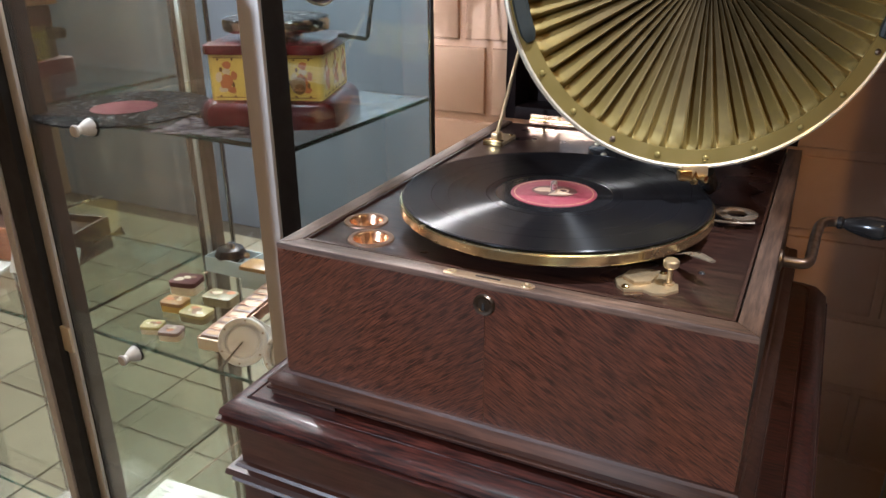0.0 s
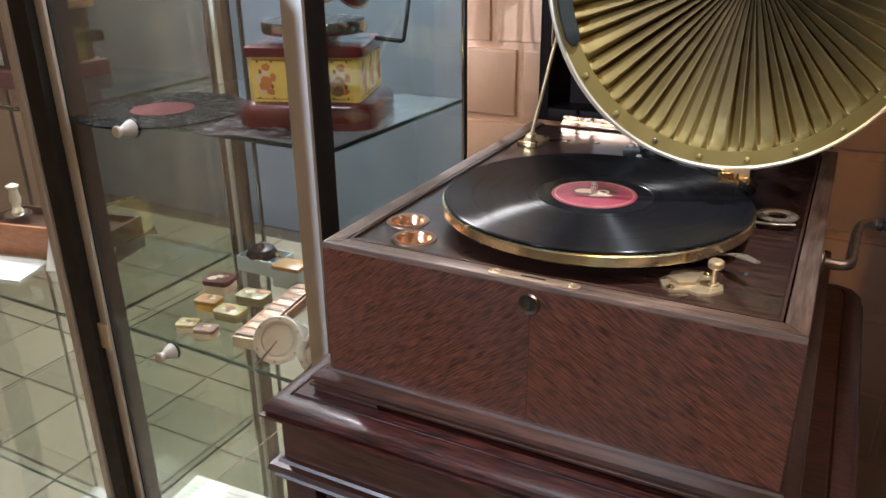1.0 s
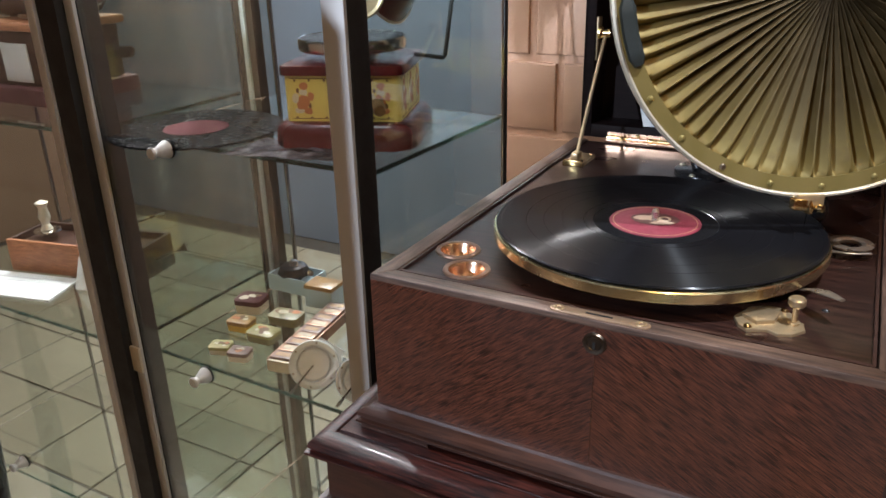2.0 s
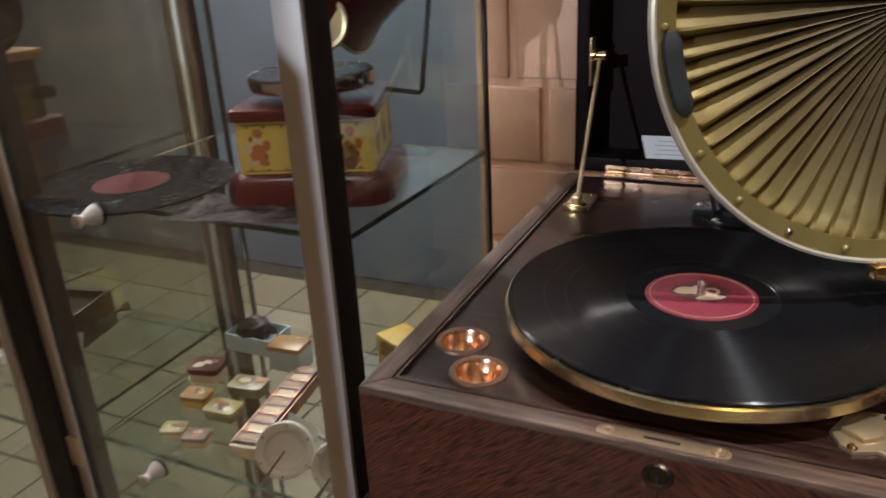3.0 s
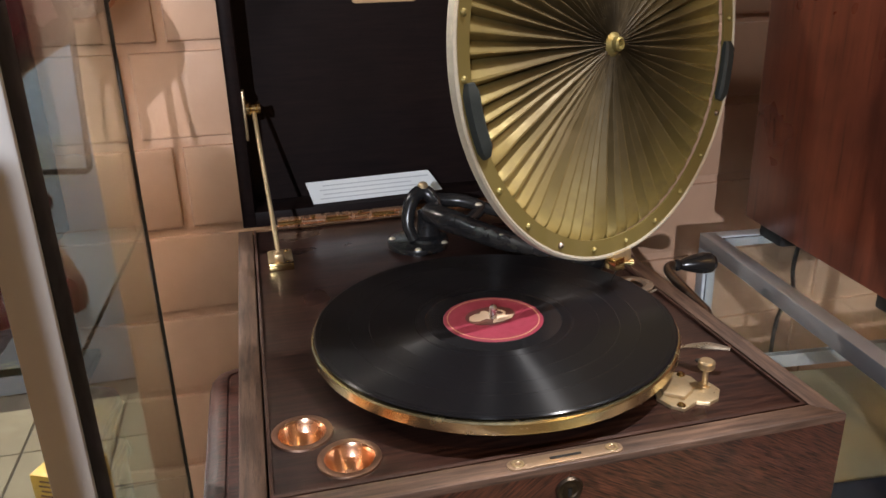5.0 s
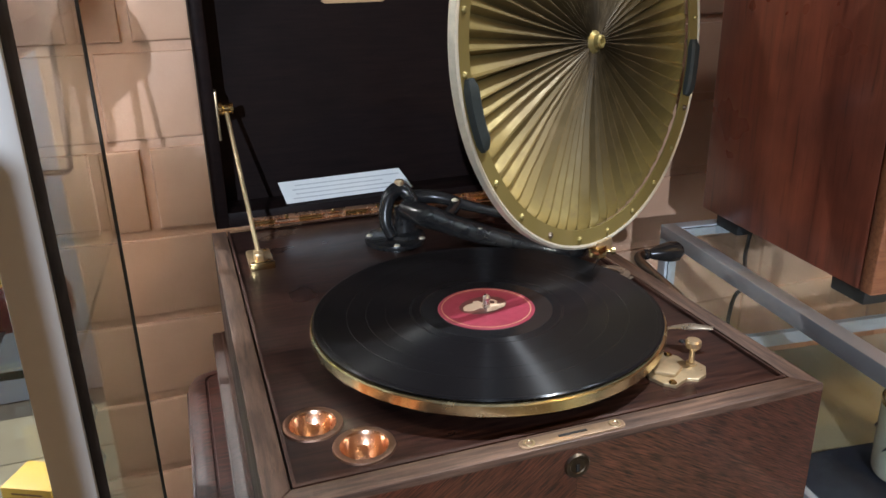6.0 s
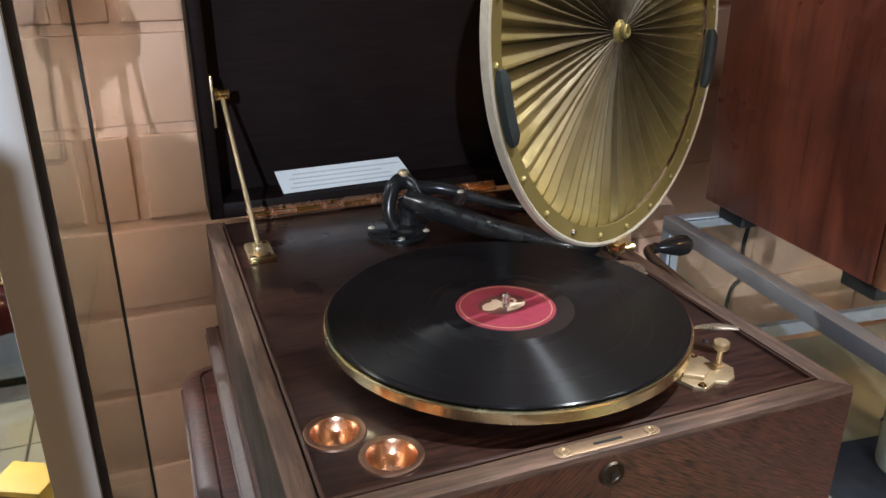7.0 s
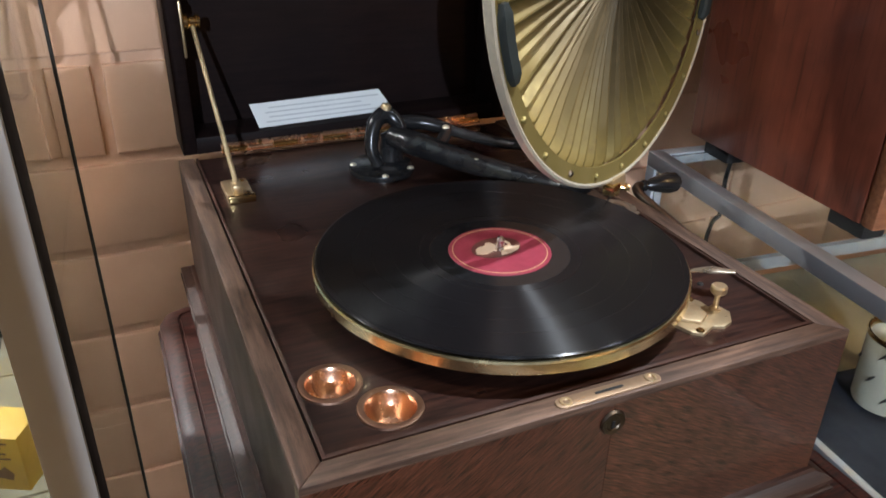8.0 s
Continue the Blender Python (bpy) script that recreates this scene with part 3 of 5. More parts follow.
rg = part("speed_regulator", lathe([(0.010, 0), (0.013, 0.001), (0.0195, 0.002), (0.020, 0.0035), (0.013, 0.0045), (0.0095, 0.003)], n=36, closed=True, m=pose(-0.0745, 0.738, TOP + 0.004)), PEWTER, gram, "flat metal speed ring")
part("regulator_arm", tube([(-0.1065, 0.726, TOP + 0.002), (-0.0925, 0.723, TOP + 0.002), (-0.0765, 0.719, TOP + 0.004), (-0.0565, 0.726, TOP + 0.004)], 0.002, flat=0.6), PEWTER, rg)
screw((-0.085, 0.600, TOP - 0.003), 0.003, gram, BLACKENAMEL)

# crank on the right side
cr = part("crank", tube([(-0.036, 0.708, 1.099), (-0.012, 0.708, 1.099), (-0.004, 0.716, 1.099), (-0.002, 0.738, 1.101), (0.0, 0.785, 1.106), (0.004, 0.806, 1.108), (0.013, 0.816, 1.108), (0.024, 0.816, 1.108)], 0.0052, 14), CRANK, gram, "bent browned steel crank")
part("crank_handle", lathe([(0, 0), (0.0055, 0.0005), (0.0065, 0.002), (0.0065, 0.005), (0.005, 0.007), (0.0072, 0.012), (0.0105, 0.024), (0.0122, 0.034), (0.0112, 0.043), (0.007, 0.048), (0, 0.0495)], n=24, m=pose(0.017, 0.816, 1.108, 0, 90, -6)), BLACKENAMEL, cr, "black turned wooden crank handle")
part("crank_escutcheon", lathe([(0.011, 0), (0.011, 0.002), (0.007, 0.0035), (0.0055, 0.004)], n=24, m=pose(X1, 0.708, 1.099, 0, 90, 0)), CRANK, cr)

# tone arm
arm = part("tone_arm_base", plate([(-0.247 + 0.036 * math.cos(a), 0.943 + 0.040 * math.sin(a)) for a in (2 * math.pi * i / 28 for i in range(28))], TOP - 0.003, TOP + 0.003, bevel=0.0015), BLACKENAMEL, gram, "black enamelled arm base plate")
part("arm_post", lathe([(0.024, TOP + 0.003), (0.022, TOP + 0.006), (0.015, TOP + 0.009), (0.013, TOP + 0.02), (0.012, TOP + 0.036), (0, TOP + 0.040)], (-0.234, 0.945, 0), 24), BLACKENAMEL, arm)
part("arm_yoke", tube([(-0.2532, 0.9341, TOP + 0.006), (-0.259, 0.94, TOP + 0.026), (-0.251, 0.948, TOP + 0.050), (-0.237, 0.952, TOP + 0.058), (-0.227, 0.946, TOP + 0.050), (-0.2232, 0.9341, TOP + 0.036)], [0.007, 0.0075, 0.0085, 0.009, 0.008, 0.007], 12), BLACKENAMEL, arm)
part("pivot_screw", lathe([(0, 0.009), (0.004, 0.0085), (0.006, 0.006), (0.0065, 0)], (-0.237, 0.951, TOP + 0.061), 16), BRASS_OLD, arm, "brass pivot screw")
part("front_rail", tube([(-0.234, 0.94, TOP + 0.036), (-0.2172, 0.9104, TOP + 0.034), (-0.1838, 0.8713, TOP + 0.026), (-0.1456, 0.8275, TOP + 0.020), (-0.1101, 0.7684, TOP + 0.022), (-0.1077, 0.7293, TOP + 0.050)], [0.012, 0.0135, 0.012, 0.011, 0.010, 0.008], 14), BLACKENAMEL, arm, "thick curved black rail")
part("rear_rail", tube([(-0.227, 0.954, TOP + 0.046), (-0.191, 0.945, TOP + 0.044), (-0.157, 0.9163, TOP + 0.036), (-0.1192, 0.8631, TOP + 0.036), (-0.09732, 0.7861, TOP + 0.060), (-0.112, 0.721, TOP + 0.110)], [0.009, 0.008, 0.006, 0.0055, 0.005, 0.005], 12), BLACKENAMEL, arm)
part("cross_rail", tube([(-0.2009, 0.8926, TOP + 0.033), (-0.1821, 0.914, TOP + 0.038), (-0.1734, 0.9305, TOP + 0.041)], 0.007, 10), BLACKENAMEL, arm)
for p in ((-0.276, 0.954), (-0.2543, 0.908), (-0.2197, 0.9222)):
    screw((*p, TOP + 0.003), 0.004, arm, EDGE)
screw((-0.1789, 0.9187, TOP + 0.046), 0.0045, arm, EDGE)
part("arm_pin", lathe([(0.003, 0), (0.003, 0.008), (0.0035, 0.009), (0.0035, 0.011), (0, 0.0115)], (-0.1726, 0.8524, TOP + 0.0215), 12), EDGE, arm)

# pleated diaphragm
DC, DYAW = Vector((-0.1207, 0.7077, 1.3646)), 26.8
DM = Matrix.Translation(DC) @ pose(0, 0, 0, 0, 0, DYAW) @ pose(0, 0, 0, 85.6, 0, 0) @ Matrix.Scale(0.982, 4)
# in this frame: x along the face, y up, z towards the listener
ring = part("diaphragm_ring", lathe([(0.1685, -0.0015), (0.1685, 0.0005), (0.177, 0.0015), (0.1825, 0.002), (0.1825, -0.0015)], n=144, closed=True, m=DM), RING, gram, "gold lacquered flat ring")
part("ring_edge", lathe([(0.1822, 0.0025), (0.184, 0.0035), (0.186, 0.0025), (0.1865, -0.0035), (0.1845, -0.006), (0.1822, -0.005)], n=144, closed=True, m=DM), EDGE, ring, "silvery rolled edge")
NP = 62
SAW = [(0.0, -1.0), (0.06, -0.8), (0.58, 0.9), (0.68, 1.0), (0.76, 0.75), (0.96, -0.9)]
SUB = len(SAW)
radii = [0.010, 0.020, 0.035, 0.055, 0.080, 0.105, 0.130, 0.155, 0.163, 0.167, 0.1705]
rng = random.Random(4)
jit = [rng.uniform(-0.2, 0.2) for _ in range(NP)]
lean = [rng.uniform(0.75, 1.2) for _ in range(NP)]
bm = bmesh.new()
rows = []
for r in radii:
    row = []
    for k in range(NP):
        for f, up in SAW:
            a = 2 * math.pi * (k + f + jit[k] * (1 - f) + jit[(k + 1) % NP] * f) / NP
            amp = lean[k] * min(0.0058, 0.0008 + 0.045 * r) * (1.0 if r < 0.158 else 0.85 if r < 0.164 else 0.5 if r < 0.168 else 0.1)
            wave = 0.0012 * noise.noise((k * 3.1, r * 30, 1.0)) if r < 0.166 else 0.0
            sag = -0.012 * (1 - r / 0.1705) * (r / 0.1705) * 1.6 + 0.003 * (1 - r / 0.16)
            row.append(bm.verts.new((r * math.cos(a), r * math.sin(a), sag + up * amp + wave - 0.0055)))
    rows.append(row)
m = NP * SUB
for a, b in zip(rows, rows[1:]):
    for i in range(m):
        bm.faces.new((a[i], a[(i + 1) % m], b[(i + 1) % m], b[i]))
bm.transform(DM)
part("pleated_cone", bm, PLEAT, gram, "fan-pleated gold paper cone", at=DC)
hub = part("cone_hub", lathe([(0, 0.002), (0.0022, 0.002), (0.0026, 0.0045), (0.0046, 0.0052), (0.0060, 0.0040), (0.0066, 0.0), (0.0105, -0.003), (0.0115, -0.009)], n=24, m=DM), RING, gram, "small brass hub nut")
for k in range(24):
    a = radians(-87 + 15 * k)
    part("rivet", lathe([(0, 0.0028), (0.0016, 0.0024), (0.0028, 0.001), (0.003, 0)], n=10, m=DM @ Matrix.Translation((0.1765 * math.cos(a), 0.1765 * math.sin(a), 0.0015))), CRANK if k % 6 == 4 else RING, ring)
for a0, a1 in ((-176, -157), (-23, -4)):
    bm = bmesh.new()
    rows = []
    for i in range(9):
        a = radians(a0 + (a1 - a0) * i / 8)
        w = 0.0062 if 0 < i < 8 else 0.0035
        h = 0.0075 if 0 < i < 8 else 0.005
        rows.append([bm.verts.new((r * math.cos(a), r * math.sin(a), z)) for r, z in ((0.1725 - w, 0.001), (0.1725 - w, h * 0.7), (0.1725 - w * 0.5, h), (0.1725 + w, h), (0.1725 + w + 0.0012, h * 0.6), (0.1725 + w + 0.0012, -0.006), (0.1725 + w, -0.007))])
    for p, q in zip(rows, rows[1:]):
        for i in range(7):
            bm.faces.new((p[i], p[(i + 1) % 7], q[(i + 1) % 7], q[i]))
    bm.faces.new(rows[0])
    bm.faces.new(rows[-1][::-1])
    bm.transform(DM)
    part("rubber_clip", bm, RUBBER, ring, "dark rubber clip")
hd = part("needle_holder", box(-0.012, 0.012, -0.1935, -0.183, -0.006, 0.006, 0.0015), BRASS_OLD, gram, "brass needle holder")
hd.data.transform(Matrix.Translation(-origin_of(gram)) @ DM @ Matrix.Translation(origin_of(gram)))
part("holder_clamp", turned(DM, box(-0.016, -0.004, -0.197, -0.187, -0.003, 0.009, 0.001)), BRASS, hd)
part("chuck", lathe([(0, 0.0), (0.0032, 0.0005), (0.004, 0.003), (0.0046, 0.008), (0.004, 0.014), (0.003, 0.016)], n=14, m=DM @ pose(0.000, -0.2015, 0.002, -90, 0, 0)), BRASS, hd)
part("thumb_screw", lathe([(0, 0.009), (0.0035, 0.0085), (0.004, 0.005), (0.0022, 0.004), (0.0022, 0)], n=14, m=DM @ pose(0.004, -0.195, 0.004, 0, 35, 0)), BRASS, hd)
part("needle", tube([(-0.1138, 0.6955, 1.168), (-0.1150, 0.706, 1.1498)], [0.0009, 0.0002], 8, 1), CHROME, hd, "bright steel needle")

# lid, hinged at the back
LX0, LX1, LY0, LY1, LT = -0.447, -0.036, 1.052, 1.116, 1.66
lid = part("lid", box(LX0, LX1, LY1 - 0.010, LY1, TOP + 0.002, LT), LIDWOOD, gram, "deep dark lid standing open")
part("lid_side", box(LX0, LX0 + 0.016, LY0, LY1 - 0.010, TOP + 0.002, LT, 0.001), LIDWOOD, lid)
part("lid_side", box(LX1 - 0.016, LX1, LY0, LY1 - 0.010, TOP + 0.002, LT, 0.001), LIDWOOD, lid)
part("lid_front", box(LX0 + 0.016, LX1 - 0.016, LY0, LY1 - 0.010, LT - 0.016, LT, 0.001), LIDWOOD, lid)
part("lid_bottom", box(LX0 + 0.016, LX1 - 0.016, LY0, LY1 - 0.010, TOP + 0.002, TOP + 0.021, 0.0008), LIDWOOD, lid)
part("gold_transfer", plate(rounded(-0.286, -0.202, 0, 0.03, 0.006), 0, 0.0004, pose(0, LY1 - 0.0101, 1.385, 90, 0, 0)), GOLDINK, lid, "worn gold transfer")
hg = part("hinge", box(-0.405, -0.075, LY0 - 0.010, LY0 - 0.0005, TOP + 0.0005, TOP + 0.003), COPPER, gram, "long coppery piano hinge")
part("hinge_leaf", box(-0.405, -0.075, LY0 - 0.0025, LY0 - 0.0006, TOP + 0.003, TOP + 0.012), COPPER, hg)
for k in range(11):
    xa = -0.405 + 0.03 * k
    part("hinge_knuckle", tube([(xa + 0.0006, LY0 - 0.004, TOP + 0.0045), (xa + 0.0294, LY0 - 0.004, TOP + 0.0045)], 0.0032, 10, 1), COPPER if k % 2 else BRASS, hg)
    if k % 2:
        screw((xa + 0.015, LY0 - 0.0026, TOP + 0.0092), 0.003, hg, BRASS, "-y")

# lid stay
st = part("lid_stay", tube([(-0.409, 0.928, TOP + 0.008), (-0.414, 0.995, TOP + 0.080), (-0.4185, 1.0575, TOP + 0.148)], 0.0026, 10, 3), BRASS_OLD, gram, "slim brass lid stay rod")
part("stay_foot", plate(rounded(-0.421, -0.394, 0.909, 0.964, 0.004), TOP - 0.003, TOP + 0.0015, bevel=0.0008), BRASS_OLD, st)
part("stay_foot_lip", box(-0.421, -0.394, 0.906, 0.912, TOP - 0.003, TOP + 0.0055, 0.001), BRASS, st)
part("stay_pivot", box(-0.4145, -0.404, 0.918, 0.936, TOP + 0.001, TOP + 0.012, 0.002), BRASS_OLD, st)
part("stay_bracket", box(-0.431, -0.4275, 1.053, 1.070, TOP + 0.112, TOP + 0.172, 0.0015), BRASS_OLD, st)
part("stay_boss", lathe([(0.0095, 0), (0.0095, 0.004), (0.006, 0.007), (0.006, 0.012), (0.0075, 0.013), (0.0075, 0.017), (0, 0.018)], n=20, m=pose(-0.4275, 1.0575, TOP + 0.150, 0, 90, 0)), BRASS, st)
for p in ((-0.3995, 0.957), (-0.3995, 0.921)):
    screw((*p, TOP + 0.0015), 0.003, st, BRASS)

# record on the turntable
RZ = TOP + 0.0246
rec = thing("record", (TX, TY, RZ), "black shellac record with a red label on the turntable", "record")
part("disc", lathe([(0.0, 0.0), (0.1495, 0.0), (0.1505, 0.0008), (0.1505, 0.0016), (0.149, 0.0024), (0.146, 0.0020), (0.058, 0.0020)], (TX, TY, RZ), 160), VINYL, rec, at=(TX, TY, RZ))
part("run_out", lathe([(0.058, 0.0020), (0.0575, 0.0017), (0.043, 0.0017), (0.0, 0.0018)], (TX, TY, RZ), 96), DEADWAX, rec, "smooth run-out band")
lab = part("label", lathe([(0.0, 0.0023), (0.0420, 0.0023), (0.0424, 0.0017)], (TX, TY, RZ), 96), LABEL, rec, "dark red paper label")
part("label_rim", lathe([(0.0384, 0.00235), (0.0384, 0.00255), (0.0392, 0.00255), (0.0392, 0.00235)], (TX, TY, RZ), 96, closed=True), GOLDINK, lab)
LM = Matrix.Translation((TX, TY, RZ + 0.0024)) @ pose(0, 0, 0, 0, 0, 12)
part("label_picture", plate([(0.0225 * math.cos(a), 0.005 + 0.0165 * math.sin(a)) for a in (2 * math.pi * i / 28 for i in range(28))], 0, 0.0002, LM), LABELDARK, lab, "dark oval printed picture")
part("label_picture", plate([(-0.0205, 0.0045), (-0.017, 0.0105), (-0.012, 0.013), (-0.006, 0.0125), (-0.003, 0.016), (0.001, 0.0145), (0.002, 0.009), (0.007, 0.0045), (0.013, -0.001), (0.019, -0.0025), (0.014, -0.0075), (0.004, -0.0095), (-0.005, -0.0085), (-0.001, -0.003), (-0.006, 0.001), (-0.013, -0.0005), (-0.018, 0.001)], 0.0002, 0.0004, LM), LABELLIGHT, lab, "cream printed figure")
part("label_picture", lathe([(0.0038, 0.0), (0.0038, 0.0003), (0.0062, 0.0003), (0.0062, 0.0)], n=24, closed=True, m=LM @ Matrix.Translation((0.0085, 0.006, 0.0003))), LABELLIGHT, lab)

# card standing inside the lid
cd = thing("paper_card", (-0.276, LY0 + 0.015, TOP + 0.021), "small white printed card propped inside the lid", "card")
CM = Matrix.Translation((-0.272, LY0 + 0.0145, TOP + 0.0216)) @ pose(0, 0, 0, 76, 0, 3)
part("sheet", plate([(-0.085, 0.0), (0.088, 0.001), (0.070, 0.029), (-0.093, 0.0285)], 0, 0.0006, CM), PAPER, cd)
for k in range(4):
    part("print_bar", plate([(-0.075 + 0.004 * (k % 2), 0.005 + 0.0055 * k), (0.070 - 0.012 * (k % 3), 0.005 + 0.0055 * k), (0.069 - 0.012 * (k % 3), 0.0064 + 0.0055 * k), (-0.076 + 0.004 * (k % 2), 0.0064 + 0.0055 * k)], 0.0006, 0.0009, CM), INK, cd)

# ---- cabinet under the gramophone ----
CX0, CX1, CY0, CY1, CT = -0.508, 0.031, 0.446, 1.010, 0.960
cab = thing("cabinet", ((CX0 + CX1) / 2, 0.69, FLOOR), "dark red mahogany cabinet with moulded top edge", "cabinet")


def cut_plan(o, c=0.03):
    a0, a1, b0, b1 = CX0 - o, CX1 + o, CY0 - o, CY1 + o
    return [(a0, b0), (a1, b0), (a1, b1 - c), (a1 - c * 0.3, b1 - c * 0.3), (a1 - c, b1), (a0 + c, b1), (a0 + c * 0.3, b1 - c * 0.3), (a0, b1 - c)]


part("top", plate(cut_plan(-0.0255, 0.012), CT - 0.03, CT), MAHOG, cab, "polished red-brown top")
part("top_moulding", strip([(-0.030, CT - 0.0225), (-0.002, CT - 0.0225), (0.001, CT - 0.0205), (0.001, CT - 0.018), (-0.004, CT - 0.0165), (-0.0015, CT - 0.013), (-0.0025, CT - 0.008), (-0.008, CT - 0.0035), (-0.016, CT - 0.001), (-0.022, CT - 0.001), (-0.0235, CT - 0.003), (-0.025, CT - 0.003), (-0.026, CT - 0.0005), (-0.030, CT - 0.0005)], cut_plan(0), closed=True), MAHOG, cab, "rounded glossy edge moulding")
part("frieze", plate(cut_plan(-0.014, 0.02), CT - 0.078, CT - 0.0224), MAHOG_DARK, cab)
part("double_bead", strip([(-0.016, CT - 0.098), (-0.006, CT - 0.098), (-0.004, CT - 0.095), (-0.006, CT - 0.092), (-0.004, CT - 0.089), (0.0, CT - 0.086), (-0.002, CT - 0.080), (-0.008, CT - 0.079), (-0.010, CT - 0.076), (-0.016, CT - 0.074)], cut_plan(0), closed=True), MAHOG_DARK, cab)
part("carcase", box(CX0 + 0.03, CX1 - 0.03, CY0 + 0.035, CY1 - 0.02, FLOOR + 0.10, CT - 0.085), MAHOG_DARK, cab)
for px in (CX0 + 0.012, CX1 - 0.052):
    for py in (CY0 + 0.012, CY1 - 0.05):
        part("corner_post", box(px, px + 0.04, py, py + 0.04, FLOOR, CT - 0.098, 0.003), MAHOG_DARK, cab)
for k in range(2):
    xa = CX0 + 0.056 + k * 0.2185
    dr = part("door", box(xa, xa + 0.2105, CY0 + 0.022, CY0 + 0.0345, FLOOR + 0.12, CT - 0.105, 0.002), MAHOG_DARK, cab)
    part("door_panel", box(xa + 0.04, xa + 0.17, CY0 + 0.018, CY0 + 0.0215, FLOOR + 0.17, CT - 0.15, 0.003), MAHOG, dr)

# ---- glass display cases ----
def display_case(x0, x1, label, left, right):
    """left and right: widths of the front posts."""
    y0, y1, zt = 0.645, 1.032, 1.95
    c = thing("display_case", (x1, y0, FLOOR), label, "display case", "display cases")
    part("base", box(x0, x1, y0, y1, FLOOR, FLOOR + 0.07, 0.003), ALU, c, "aluminium plinth")
    part("top_frame", box(x0, x1, y0, y1, zt, zt + 0.05, 0.003), ALU, c)
    for px, w, inner in ((x0, left, 1), (x1 - right - 0.004, right, -1)):
        part("front_post", box(px, px + w, y0, y0 + 0.006, FLOOR + 0.07, zt, 0.0012), ALU, c, "satin aluminium post")
        qx = px + 0.003 if inner > 0 else px + w - 0.022
        part("channel", box(qx, qx + min(w, 0.024) - 0.001, y0 + 0.0062, y0 + 0.040, FLOOR + 0.07, zt, 0.0012), BLACK, c, "dark brown inner channel")
    for px in (x0 + 0.004, x1 - 0.013):
        part("rear_post", box(px, px + 0.008, y1 - 0.010, y1, FLOOR + 0.07, zt, 0.001), BLACK, c, "thin dark rear corner")
    panes = [box(x0 + left + 0.001, x1 - right - 0.005, y0 + 0.006, y0 + 0.011, FLOOR + 0.08, zt - 0.004),
             box(x1 - 0.0115, x1 - 0.0065, y0 + 0.041, y1 - 0.011, FLOOR + 0.07, zt),
             box(x0 + 0.0075, x0 + 0.0125, y0 + 0.041, y1 - 0.011, FLOOR + 0.07, zt),
             box(x0 + 0.014, x1 - 0.014, y1 - 0.009, y1 - 0.004, FLOOR + 0.07, zt)]
    for p, mat in zip(panes, (GLASS, SIDEGLASS, SIDEGLASS, GLASS)):
        part("pane", p, mat, c).visible_shadow = False
    for z in (0.40, SL, SH):
        s = part("shelf", box(x0 + 0.018, x1 - 0.0125, y0 + 0.042, y1 - 0.014, z - 0.006, z), GLASS, c, "clear glass shelf")
        s.visible_shadow = False
        part("shelf_edge", box(x0 + 0.018, x1 - 0.0125, y0 + 0.0405, y0 + 0.0418, z - 0.006, z), GLASSEDGE, s, "green glass edge")
        part("shelf_edge", box(x1 - 0.0123, x1 - 0.0118, y0 + 0.042, y1 - 0.014, z - 0.006, z), GLASSEDGE, s, "green glass edge")
    lampx = (x0 + x1) / 2
    # glowing strip added to go with the case's fill light
    part("case_light", box(lampx - 0.17, lampx + 0.17, 0.69, 0.71, zt - 0.016, zt - 0.001, 0.003), FILLGLOW, c, "unseen cool white strip added as fill light")
    return c


SL, SH = 0.80, 1.152
case_a = display_case(*CASE_X[0], "tall glass display case with aluminium posts and shelves", 0.018, 0.030)
case_b = display_case(*CASE_X[1], "second tall glass display case beside the first", 0.018, 0.016)
part("channel", box(-1.0668, -1.0302, 0.648, 0.668, FLOOR, 2.0), BLACK, case_b, "black seal between the cases")
part("channel", box(-1.0668, -1.0302, 1.018, 1.040, FLOOR, 2.0), BRONZE, case_b, "dark rear seal between the cases")
part("rear_plate", box(-1.052, -1.043, 1.012, 1.0178, FLOOR + 0.07, 1.95, 0.001), ALU, case_b, "silvery rear strip")
for kx, kz, cc in ((-0.872, 0.812, case_a), (-0.878, 1.153, case_a), (-1.40, 0.48, case_b)):
    kn = part("door_knob", lathe([(0.0, 0.030), (0.007, 0.0295), (0.0085, 0.027), (0.006, 0.022), (0.0055, 0.020), (0.011, 0.008), (0.0125, 0.003)], n=24, m=pose(kx, 0.651, kz, 90, 0, 0)), SILVERPAINT, cc, "conical chrome door knob")
    part("knob_base", lathe([(0.0135, 0.003), (0.0135, -0.0002), (0, -0.0002)], n=24, m=pose(kx, 0.651, kz, 90, 0, 0)), BLACK, kn)
part("door_catch", box(-1.031, -1.010, 0.640, 0.6448, 0.778, 0.822, 0.001), PRINTCREAM, case_a, "small cream door catch")

case_a.rotation_euler.z = radians(-2)

# ---- things in the first case ----
# tin toy gramophone
TG = pose(-0.694, 0.835, SH, 0, 0, 20) @ Matrix.Scale(1.08, 4)
tg = thing("toy_gramophone", (-0.696, 0.831, SH), "small yellow printed tin gramophone on a maroon base", "toy gramophone")


def tgp(name, bm, material, parent=None, label=""):
    bm.transform(TG)
    return part(name, bm, material, parent or tg, label)


